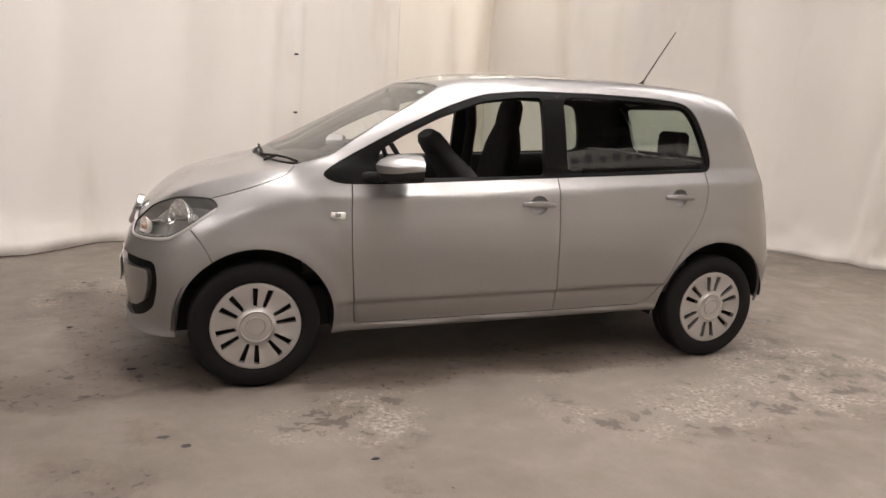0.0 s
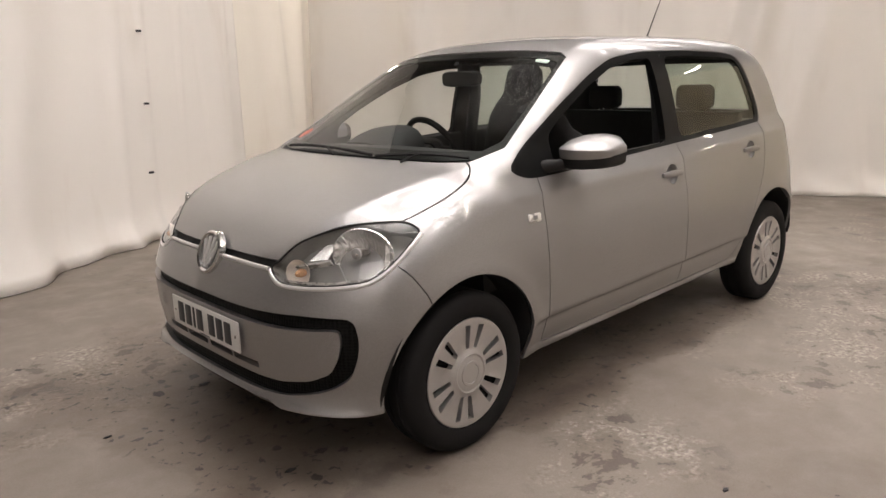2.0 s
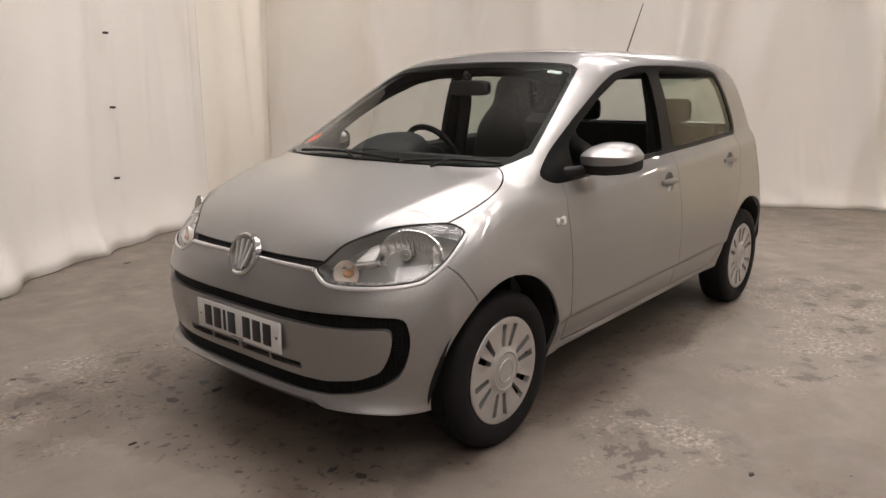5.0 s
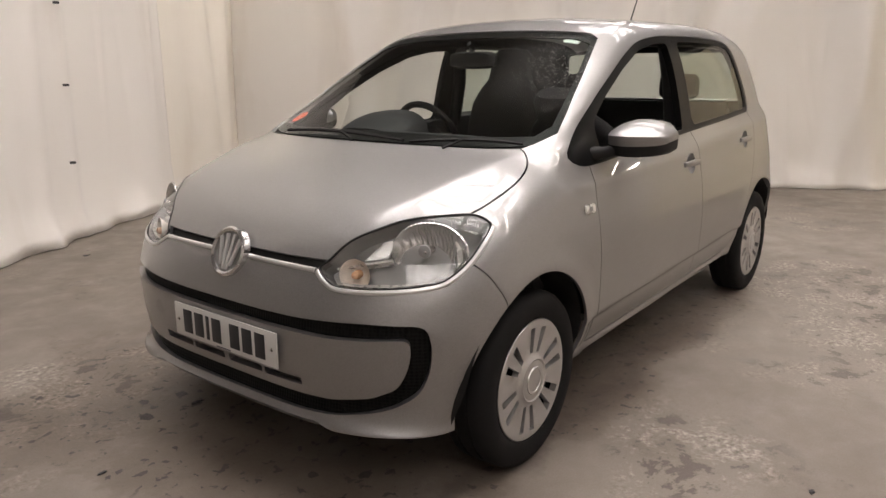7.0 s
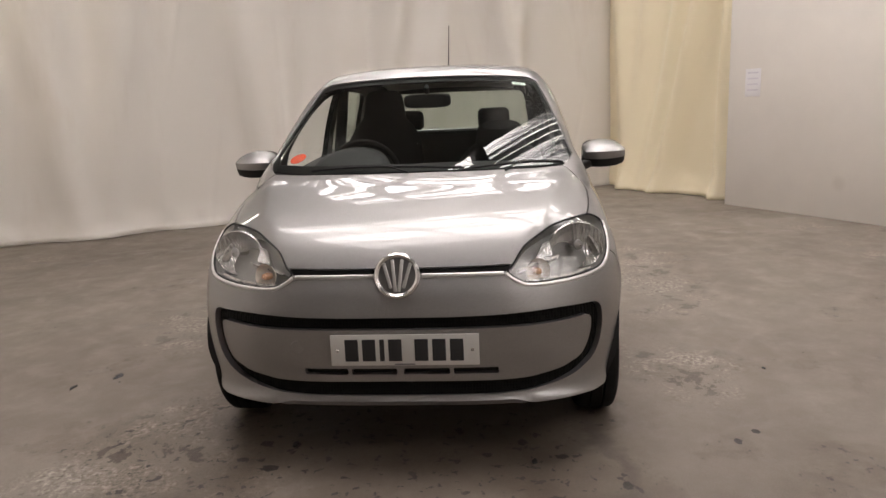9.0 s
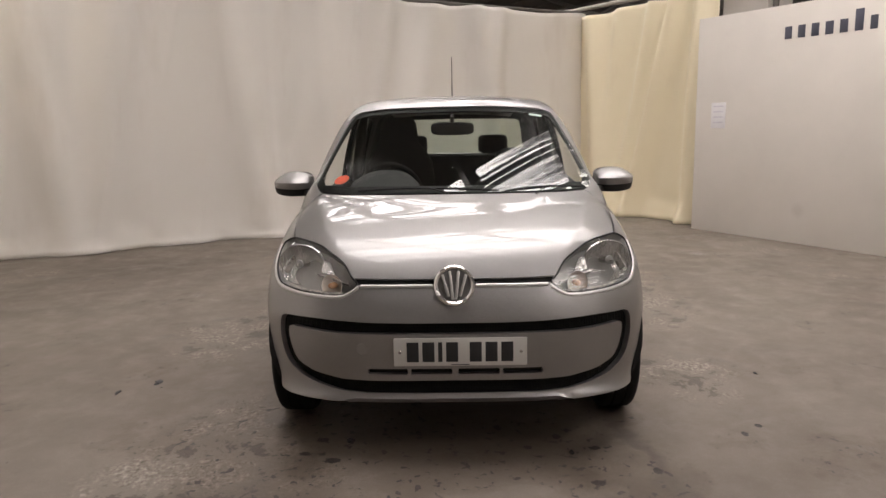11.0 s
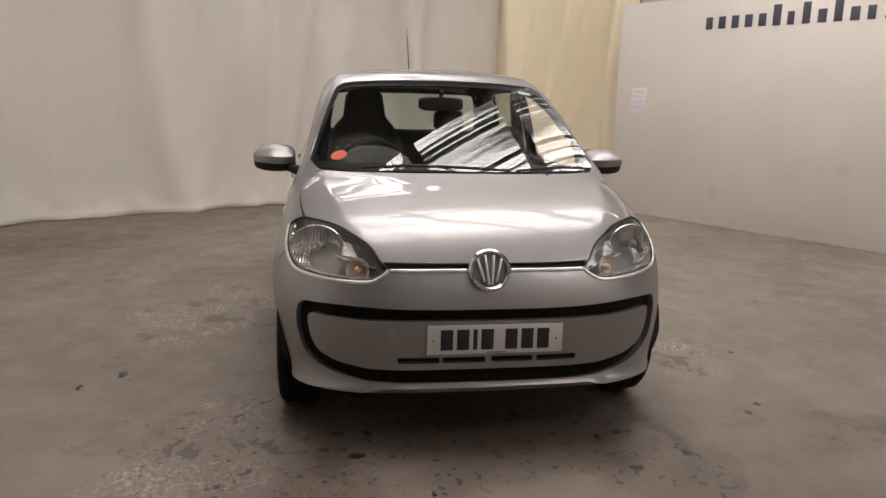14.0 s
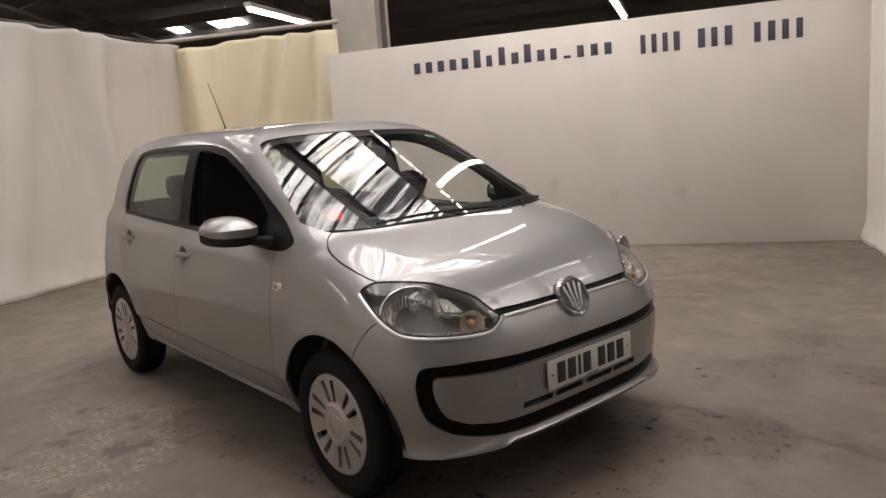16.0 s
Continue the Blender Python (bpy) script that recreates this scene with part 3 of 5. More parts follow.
# --- lines of the body, laid on its skin ---
LAMP = laid(spline([(-1.712, 0.378, 0.690), (-1.694, 0.400, 0.714), (-1.648, 0.440, 0.765), (-1.589, 0.506, 0.802), (-1.539, 0.560, 0.824), (-1.46, 0.648, 0.836), (-1.408, 0.700, 0.836), (-1.384, 0.732, 0.816), (-1.392, 0.745, 0.800), (-1.437, 0.750, 0.769), (-1.496, 0.745, 0.725), (-1.549, 0.727, 0.689), (-1.593, 0.695, 0.668), (-1.672, 0.582, 0.652), (-1.716, 0.465, 0.647), (-1.722, 0.415, 0.661)], 6, True), 0.012)
GRILLE_OUT = centre([from_front(y, z) for y, z in dense(rounded([(-0.2, 0.550), (0.17, 0.550), (0.33, 0.553), (0.45, 0.558), (0.56, 0.563), (0.700, 0.560), (0.712, 0.495), (0.705, 0.425), (0.679, 0.357), (0.615, 0.311), (0.54, 0.289), (0.445, 0.272), (0.33, 0.266), (-0.2, 0.264)], 0.03), 0.02, False) if y >= 0], "front", "front")
GRILLE_IN = centre([from_front(y, z) for y, z in dense(rounded([(-0.2, 0.507), (0.33, 0.509), (0.46, 0.510), (0.56, 0.515), (0.664, 0.522), (0.668, 0.48), (0.656, 0.425), (0.631, 0.375), (0.562, 0.341), (0.444, 0.319), (0.33, 0.315), (-0.2, 0.316)], 0.022), 0.02, False) if y >= 0], "front", "front")
SLOTS = [laid([from_front(y, z) for y, z in rounded([(a, 0.342), (b, 0.342), (b, 0.366), (a, 0.366)], 0.006, 4)], 0.01) for a, b in ((0.012, 0.172), (0.185, 0.340))]
SCREEN_EDGE = np.concatenate([spline([from_top(-1.142, 0.0), from_top(-1.130, 0.25), from_top(-1.088, 0.48), from_top(-1.000, 0.645)], 8), spline([from_top(-0.90, 0.675), from_top(-0.64, 0.615), from_top(-0.37, 0.545)], 8), spline([from_top(-0.345, 0.50), from_top(-0.365, 0.25), from_top(-0.372, 0.0)], 8)])
SCREEN = centre(SCREEN_EDGE, "front", "top")
FRIT = centre(np.concatenate([spline([from_top(-1.085, 0.0), from_top(-1.072, 0.25), from_top(-1.035, 0.46), from_top(-0.965, 0.62)], 8), spline([from_top(-0.885, 0.646), from_top(-0.64, 0.593), from_top(-0.41, 0.531)], 8), spline([from_top(-0.395, 0.47), from_top(-0.415, 0.25), from_top(-0.422, 0.0)], 8)]), "front", "top")
COWL_EDGE = spline([from_top(-1.165, 0.0), from_top(-1.155, 0.25), from_top(-1.110, 0.48), from_top(-1.066, 0.58), from_top(-1.044, 0.618)], 6)
DLO = laid([from_side(x, z) for x, z in dense(rounded([(-0.955, 0.955), (-0.865, 0.913), (-0.60, 0.918), (0.18, 0.962), (0.7, 0.990), (1.165, 1.018), (1.145, 1.15), (1.085, 1.31), (1.02, 1.372), (0.85, 1.385), (0.5, 1.390), (0.10, 1.380), (-0.15, 1.350), (-0.34, 1.282), (-0.58, 1.165), (-0.80, 1.045)], 0.07, 4), 0.03, True)])
OPEN_F = laid([from_side(x, z) for x, z in dense(rounded([(-0.665, 0.938), (0.172, 0.978), (0.168, 1.352), (0.02, 1.345), (-0.16, 1.312), (-0.36, 1.235), (-0.56, 1.135), (-0.675, 1.06)], 0.03, 4), 0.03, True)])
PANE_R = laid([from_side(x, z) for x, z in dense(rounded([(0.295, 0.990), (1.135, 1.036), (1.115, 1.15), (1.058, 1.30), (1.0, 1.352), (0.85, 1.362), (0.5, 1.368), (0.285, 1.362)], 0.05, 4), 0.03, True)])
REAR_PANE = centre([(float(pchip(TAIL, z)) - 0.05 * y * y - 0.55 * y**5, y, z) for y, z in dense(rounded([(-0.2, 1.06), (0.575, 1.06), (0.58, 1.12), (0.535, 1.33), (0.50, 1.345), (-0.2, 1.35)], 0.05), 0.02, False) if y >= 0], "rear", "rear")
DISHES = [laid([from_side(x + 0.047 * math.sin(t), z + 0.044 * math.cos(t)) for t in np.linspace(0, 2 * math.pi, 28)[:-1]], 0.02) for x, z in ((0.118, 0.836), (0.936, 0.882))]
ARCH_F = laid([from_side(HUB_F + 0.004 + 0.343 * math.sin(t), 0.288 + 0.348 * math.cos(t)) for t in np.linspace(-2.2, 2.2, 48)])
ARCH_R = laid([from_side(HUB_R + 0.345 * math.sin(t), 0.302 + 0.350 * math.cos(t)) for t in np.linspace(-2.2, 2.2, 48)])


def hem(x, y=1.0):
    """The height of the body's lower edge; it steps up under the middle of the nose."""
    step = np.clip((0.46 - np.abs(y)) / 0.06, 0, 1) * (np.asarray(x) < -1.5)
    front = np.clip((-1.40 - np.asarray(x)) / 0.15, 0, 1)
    return 0.013 * step + 0.018 * front + 0.220 + 0.03 * np.clip(x + 0.95, -0.1, 1.8) + 0.05 * np.clip(x - 1.2, 0, 1)


def side_line(pts, n=8):
    return np.array([from_side(x, z) for x, z in spline(pts, n)])


SEAMS = {
    "door_front": (side_line([(-0.802, 0.925), (-0.806, 0.74), (-0.800, 0.56), (-0.775, 0.30), (-0.755, 0.266)]), 0.0042),
    "door_sill": (side_line([(-0.755, 0.266), (-0.3, 0.279), (0.252, 0.295), (0.755, 0.312)]), 0.0042),
    "door_middle": (side_line([(0.234, 0.975), (0.232, 0.75), (0.236, 0.54), (0.252, 0.295)]), 0.0042),
    "door_rear": (side_line([(1.115, 1.02), (1.108, 0.86), (1.045, 0.712), (0.955, 0.592), (0.885, 0.456), (0.80, 0.345), (0.755, 0.312)]), 0.0042),
    "bonnet_side": (np.array([from_top(x, y) for x, y in spline([(-1.440, 0.672), (-1.35, 0.692), (-1.241, 0.702), (-1.16, 0.697), (-1.092, 0.675), (-1.055, 0.645), (-1.044, 0.618)], 6)]), 0.006),
    "bumper_wing": (side_line([(-1.50, 0.722), (-1.458, 0.676), (-1.418, 0.615), (-1.40, 0.575)], 6), 0.004),
}
LIP_TOP = [from_front(y, z) for y, z in spline([(0.0, 0.708), (0.2, 0.708), (0.39, 0.712)], 6)]
LIP_LOW = [from_front(y, z) for y, z in spline([(0.372, 0.688), (0.2, 0.688), (0.0, 0.688)], 6)]
BONNET_LIP = centre(LIP_TOP + LIP_LOW, "front", "front")
LAMP_TOP = [(-1.665, 0.450, 0.730), (-1.585, 0.540, 0.778), (-1.49, 0.635, 0.808)]
BONNET_AREA = centre(np.concatenate([LIP_LOW[::-1], LAMP_TOP, SEAMS["bonnet_side"][0], COWL_EDGE[::-1]]), "front", "front")
COWL_AREA = centre(np.concatenate([COWL_EDGE, SCREEN_EDGE[:25][::-1]]), "front", "front")
BUMPER_AREA = centre(np.concatenate([LIP_TOP, [(-1.71, 0.46, 0.668), (-1.65, 0.62, 0.678), (-1.58, 0.70, 0.70), (-1.51, 0.74, 0.735)], SEAMS["bumper_wing"][0], [(-1.36, 0.80, 0.50), (-1.38, 0.80, 0.30), (-1.5, 0.76, 0.08), (-1.7, 0.4, 0.05), (-1.75, 0.0, 0.05)]]), "front", "front")
DOOR_F_AREA = laid(np.concatenate([SEAMS["door_front"][0], SEAMS["door_sill"][0][:17], SEAMS["door_middle"][0][::-1], [from_side(0.0, 0.99), from_side(-0.5, 0.97)]]))
DOOR_R_AREA = laid(np.concatenate([SEAMS["door_middle"][0], SEAMS["door_sill"][0][16:], SEAMS["door_rear"][0][::-1], [from_side(0.7, 1.02)]]))
ROOF_AREA = centre(np.concatenate([SCREEN_EDGE[-17:][::-1], spline([from_top(-0.2, 0.515), from_top(0.3, 0.525), from_top(0.9, 0.52), from_top(1.40, 0.46)], 6), [from_top(1.40, 0.3), from_top(1.40, 0.0)]]), "top", "rear")


import collections
from mathutils.geometry import delaunay_2d_cdt


# ---- the car's panels, cut from one unrolled sheet ----
def cut_sheet():
    """Triangles of half the skin, cut along every line of the body."""
    loops = [LAMP, GRILLE_OUT, GRILLE_IN, *SLOTS, SCREEN, FRIT, DLO, OPEN_F, PANE_R, REAR_PANE, ARCH_F, ARCH_R, *DISHES, BONNET_LIP, COWL_AREA, ROOF_AREA]
    gaps = [band(line, width) for line, width in SEAMS.values()]
    folds = []
    for d in (-0.006, 0.0, 0.006):
        folds.append(unroll([from_side(x, float(belt_at(x)) + d) for x in np.linspace(-0.95, 1.35, 110)]))
        folds.append(unroll([from_side(x, float(crease_at(x)) + d) for x in np.linspace(-0.80, 0.90, 80)]))
        folds.append(unroll([from_top(x, float(fold_at(x)) + 1.5 * d) for x in np.linspace(-1.52, -0.98, 40)]))
    vbot = RR * math.radians(-33)
    us = np.linspace(UMIN, UMAX, 250)
    lo, hi = np.full(us.shape, vbot), np.full(us.shape, 0.0)
    for _ in range(30):
        mid = (lo + hi) / 2
        p = skin(us, mid)
        low = p[:, 2] < hem(p[:, 0], p[:, 1])
        lo, hi = np.where(low, mid, lo), np.where(low, hi, mid)
    hem_line = np.stack([us, lo], -1)
    gu, gv = np.meshgrid(np.linspace(UMIN, UMAX, 230), np.linspace(vbot, VMAX, 104))
    grid = np.stack([gu.ravel(), gv.ravel()], -1)
    near = np.zeros(len(grid), bool)
    lines = np.concatenate(loops + gaps + folds + [hem_line])
    cell = {(int(a // 0.006), int(b // 0.006)) for a, b in lines}
    for i, (a, b) in enumerate(grid):
        ka, kb = int(a // 0.006), int(b // 0.006)
        near[i] = (ka, kb) in cell and UMIN + 1e-6 < a < UMAX - 1e-6 and b < VMAX - 1e-6
    grid = grid[~near]
    verts, edges = [Vector(p) for p in grid], []

    def chain(p, closed):
        k = len(verts)
        verts.extend(Vector(q) for q in p)
        edges.extend((k + i, k + i + 1) for i in range(len(p) - 1))
        if closed:
            edges.append((k + len(p) - 1, k))

    chain([(UMIN, vbot), (UMAX, vbot), (UMAX, VMAX), (UMIN, VMAX)], True)
    for loop in loops + gaps:
        chain(loop, True)
    chain(hem_line, False)
    for line in folds:
        chain(line, False)
    got = delaunay(verts, edges)
    p2 = np.array([tuple(v) for v in got[0]])
    tri = np.array([f for f in got[2] if len(f) == 3])
    p2c = np.stack([np.clip(p2[:, 0], UMIN, UMAX), np.clip(p2[:, 1], vbot, VMAX)], -1)
    mid = p2[tri].mean(1)
    ok = (mid[:, 0] > UMIN) & (mid[:, 0] < UMAX) & (mid[:, 1] < VMAX) & (mid[:, 1] > np.interp(mid[:, 0], us, lo))
    tri, mid = tri[ok], mid[ok]
    kind = np.full(len(tri), "quarter", dtype=object)
    pm = skin(mid[:, 0], mid[:, 1])

    def put(name, where):
        kind[where] = name

    put("wing", (pm[:, 0] < -0.80) & (pm[:, 2] < 0.99))
    put("bonnet", inside(BONNET_AREA, mid))
    put("bumper", inside(BUMPER_AREA, mid))
    put("front_door", inside(DOOR_F_AREA, mid))
    put("rear_door", inside(DOOR_R_AREA, mid))
    put("sill", (pm[:, 0] > -0.9) & (pm[:, 0] < 0.9) & (pm[:, 2] < 0.256 + 0.033 * (pm[:, 0] + 0.9)) & (kind != "front_door") & (kind != "rear_door"))
    put("tailgate", (pm[:, 0] > 1.38) & (pm[:, 2] > 0.50) & (pm[:, 1] < 0.56))
    put("rear_bumper", (pm[:, 0] > 1.38) & (pm[:, 2] <= 0.58))
    put("roof", inside(ROOF_AREA, mid))
    put("cowl", inside(COWL_AREA, mid))
    put("screen", inside(SCREEN, mid))
    put("frit", inside(SCREEN, mid) & ~inside(FRIT, mid))
    put("frame", inside(DLO, mid))
    put("pane", inside(PANE_R, mid))
    put("open", inside(OPEN_F, mid))
    put("rear_pane", inside(REAR_PANE, mid))
    put("lamp", inside(LAMP, mid))
    put("grille", inside(GRILLE_OUT, mid))
    put("bumper_middle", inside(GRILLE_IN, mid))
    for k, s in enumerate(SLOTS):
        put("slot%d" % k, inside(s, mid))
    put("lip", inside(BONNET_LIP, mid) & ~inside(LAMP, mid))
    for name, g in zip(SEAMS, gaps):
        put("gap", inside(g, mid) & ~np.isin(kind.astype(str), ["lamp", "frame", "pane", "open"]))
    for d in DISHES:
        put("dish", inside(d, mid))
    put("open", inside(ARCH_F, mid) | inside(ARCH_R, mid))
    tidy(tri, kind)
    place = skin(p2c[:, 0], p2c[:, 1])
    return place, outward(place), tri, kind


def tidy(tri, kind):
    """Gives stray slivers of a kind to the kind that they touch most."""
    edge = collections.defaultdict(list)
    for i, t in enumerate(tri):
        for a, b in ((0, 1), (1, 2), (2, 0)):
            edge[tuple(sorted((t[a], t[b])))].append(i)
    near = collections.defaultdict(list)
    for pair in edge.values():
        if len(pair) == 2:
            near[pair[0]].append(pair[1])
            near[pair[1]].append(pair[0])
    seen = np.zeros(len(tri), bool)
    for i in range(len(tri)):
        if seen[i] or kind[i] not in ("bonnet", "wing", "bumper", "quarter", "sill", "tailgate", "rear_bumper", "front_door", "rear_door", "cowl", "bumper_middle"):
            continue
        group, todo, rim = [], [i], collections.Counter()
        seen[i] = True
        while todo:
            k = todo.pop()
            group.append(k)
            for j in near[k]:
                if kind[j] != kind[i]:
                    rim[kind[j]] += 1
                elif not seen[j]:
                    seen[j] = True
                    todo.append(j)
        for other in ("gap", "open", "dish", "lip", "lamp", "frame", "pane", "screen", "frit", "slot0", "slot1", "grille"):
            if kind[i] != "bumper_middle" or other != "grille":
                rim.pop(other, None)
        if len(group) < 60 and rim:
            kind[group] = rim.most_common(1)[0][0]


def delaunay(verts, edges):
    return delaunay_2d_cdt(verts, edges, [], 0, 1e-5)


SHEET = cut_sheet()


def panel(name, kinds, mats, parent, sides=(1, -1), thick=0.012, inset=0.0, label="", inner=True, outer=True, bend=None):
    """A panel of the body with its thickness: kinds of triangles, on one side or both."""
    place, normal, tri, kind = SHEET
    t = tri[np.isin(kind.astype(str), kinds)]
    t = t[(place[t][:, :, 1] > 1e-4).any(1)]
    used, back = np.unique(t, return_inverse=True)
    t = back.reshape(-1, 3)
    p, n = place[used] - inset * normal[used], normal[used]
    if bend is not None:
        n = bend(p)
    cnt = {}
    for a, b, c in t:
        for e in ((a, b), (b, c), (c, a)):
            cnt[tuple(sorted(e))] = cnt.get(tuple(sorted(e)), 0) + 1
    rim = [e for tr in t for e in ((tr[0], tr[1]), (tr[1], tr[2]), (tr[2], tr[0])) if cnt[tuple(sorted(e))] == 1]
    rim = [(a, b) for a, b in rim if not (p[a, 1] < 1e-4 and p[b, 1] < 1e-4)]
    va, na, fa, ma, layers = [], [], [], [], []
    for s in sides:
        flip = np.array([1, s, 1])
        q, m = p * flip, n * flip
        base = sum(len(v) for v in va)
        a, b, c = q[t[:, 0]], q[t[:, 1]], q[t[:, 2]]
        turn = (np.cross(b - a, c - a) * m[t[:, 0]]).sum(1) < 0
        tt = np.where(turn[:, None], t[:, ::-1], t)
        va.append(q), na.append(m), layers.append((0, base))
        if outer:
            fa += [tuple(base + int(i) for i in f) for f in tt]
            ma += [0] * len(tt)
        if thick:
            base2 = base + len(q)
            va.append(q - thick * m), na.append(-m), layers.append((1, base2))
            if inner:
                fa += [tuple(base2 + int(i) for i in f[::-1]) for f in tt]
                ma += [len(mats) - 1] * len(tt)
            base3 = base2 + len(q)
            rv, rn = [], []
            for i, j in rim:
                out = np.cross(q[j] - q[i], m[i]) * (1 if s > 0 else -1)
                out = out / max(np.linalg.norm(out), 1e-9)
                k = base3 + len(rv)
                rv += [q[i], q[j], q[j] - thick * m[j], q[i] - thick * m[i]]
                rn += [out] * 4
                fa.append((k, k + 1, k + 2, k + 3) if s < 0 else (k + 3, k + 2, k + 1, k))
                ma.append(0)
            if rv:
                va.append(np.array(rv)), na.append(np.array(rn))
    points, normals = np.concatenate(va), np.concatenate(na)
    seam = {}
    same = np.arange(len(points))
    for layer, start in layers:
        for i in np.nonzero(p[:, 1] < 1e-4)[0]:
            same[start + i] = seam.setdefault((layer, int(i)), start + i)
    kept, back = np.unique(same[np.concatenate([np.array(f) for f in fa])], return_inverse=True)
    back = iter(back.tolist())
    fa = [tuple(next(back) for _ in f) for f in fa]
    va, na = [points[kept]], [normals[kept]]
    me = bpy.data.meshes.new(name)
    me.from_pydata(np.concatenate(va).tolist(), [], fa)
    for mt in mats:
        me.materials.append(mt)
    me.polygons.foreach_set("material_index", ma)
    me.polygons.foreach_set("use_smooth", [True] * len(fa))
    me.normals_split_custom_set_from_vertices(np.concatenate(na).tolist())
    ob = new(name, me)
    ob.parent = parent
    if label:
        tagged(ob, label)
    return ob


def screen_bend(p):
    """The outward normal of the windscreen, gently bowed from side to side."""
    y = p[:, 1]
    n = np.stack([np.full(len(p), -0.533), 0.10 * y + 0.30 * y**3, np.ones(len(p))], -1)
    return n / np.linalg.norm(n, axis=1)[:, None]


def build_car():
    car = tagged(new("car"), "silver five-door hatchback parked on the concrete floor, front windows down", "car")
    car.location = (0.0, 0.009, 0.0)
    both = (1, -1)
    panel("roof_panel", ["roof"], [PAINT, LINING], car, thick=0.03)
    panel("bonnet", ["bonnet"], [PAINT, BLACK], car)
    bumper = panel("front_bumper", ["bumper"], [PAINT, BLACK], car, thick=0.03)
    panel("bumper_middle", ["bumper_middle"], [PAINT, BLACK], bumper, thick=0.03)
    panel("grille_band", ["grille"], [GRILLE_MESH], bumper, thick=0.01, inset=0.022, label="black plastic grille band looping round the bumper")
    for k in range(len(SLOTS)):
        for s in both:
            panel("air_slot", ["slot%d" % k], [BLACK], bumper, (s,), thick=0.01, inset=0.02, label="black air slot")
    panel("bonnet_gap", ["lip"], [BLACK], car, thick=0.01, inset=0.016, label="black gap under the bonnet edge")
    panel("cowl", ["cowl"], [BLACK], car, thick=0.01, inset=0.012, label="black plastic cowl under the windscreen")
    screen = panel("windscreen", ["screen", "frit"], [SCREEN_GLASS], car, thick=0.0, inset=0.004, bend=screen_bend, label="clear windscreen with rain drops")
    screen.visible_shadow = False
    panel("glass_border", ["frit"], [GLOSSBLACK], screen, thick=0.006, inset=0.008, label="black border of the windscreen")
    pane = panel("rear_window", ["rear_pane"], [SIDE_GLASS], car, thick=0.0, inset=0.004)
    pane.visible_shadow = False
    panel("tailgate", ["tailgate"], [PAINT, GREYTRIM], car)
    panel("rear_bumper", ["rear_bumper"], [PAINT, BLACK], car)
    for s in both:
        panel("body_side", ["quarter"], [PAINT, GREYTRIM], car, (s,), thick=0.028)
        panel("front_wing", ["wing"], [PAINT, BLACK], car, (s,))
        door = panel("front_door", ["front_door"], [PAINT, GREYTRIM], car, (s,), thick=0.03, label="silver front door with its window wound down")
        rdoor = panel("rear_door", ["rear_door"], [PAINT, GREYTRIM], car, (s,), thick=0.03, label="silver rear door")
        panel("sill", ["sill"], [PAINT, BLACK], car, (s,))
        panel("window_frame", ["frame"], [GLOSSBLACK, GREYTRIM], car, (s,), thick=0.03, inset=0.004, label="black window frame and pillar trim")
        glass = panel("side_window", ["pane"], [SIDE_GLASS], rdoor, (s,), thick=0.0, inset=0.008, label="greenish rear side window")
        glass.visible_shadow = False
        lamp = panel("headlamp", ["lamp"], [LENS], car, (s,), thick=0.0, inset=0.002, label="clear headlamp lens over a bright reflector")
        lamp.visible_shadow = False
        panel("lamp_housing", ["lamp"], [LAMPGREY], lamp, (s,), thick=0.066, inset=0.004, outer=False)
        for dish, hx, hz, owner in ((0, 0.118, 0.836, door), (1, 0.936, 0.882, rdoor)):
            door_handle(owner, hx, hz, s)
        headlamp_inside(lamp, s)
        indicator(car, s)
        door_mirror(car, s)
    build_wheels(car)
    front_fittings(car)
    wipers_and_aerial(car)
    build_cabin(car)
    return car


def on_skin(x, z, s, out=0.0):
    """A point of the flank and its outward normal, on one side."""
    p = np.array(from_side(x, z))
    n = outward(p[None])[0]
    p = p + out * n
    return Vector((p[0], s * p[1], p[2])), Vector((n[0], s * n[1], n[2]))


def door_handle(owner, hx, hz, s):
    """A dished recess and the bar across it."""
    bm = bmesh.new()
    c, n = on_skin(hx, hz, s)
    rings = []
    for k in range(6):
        a = k / 5 * math.pi / 2
        rings.append([c + Vector((0.049 * math.cos(a) * math.sin(t), 0, 0.046 * math.cos(a) * math.cos(t))) - n * (0.024 * math.sin(a) + 0.002) for t in np.linspace(0, 2 * math.pi, 25)[:-1]])
    loft(bm, rings, cap=False)
    part("handle_recess", bm, PAINT, owner)
    bm = bmesh.new()
    rings = []
    for t in np.linspace(-1, 1, 13):
        x = hx + 0.088 * t
        p, n = on_skin(x, hz + 0.002 * (1 - t * t), s, 0.016 - 0.014 * abs(t) ** 4)
        h = 0.0155 * (1 - 0.35 * t * t)
        up, out = Vector((0, 0, 1)), n
        rings.append([p + up * (b * h) + out * (a * 0.009) for a, b in superellipse(0, 0, 1, 1, 12, 2.6)])
    loft(bm, rings)
    part("handle", bm, PAINT, owner, "silver pull handle")


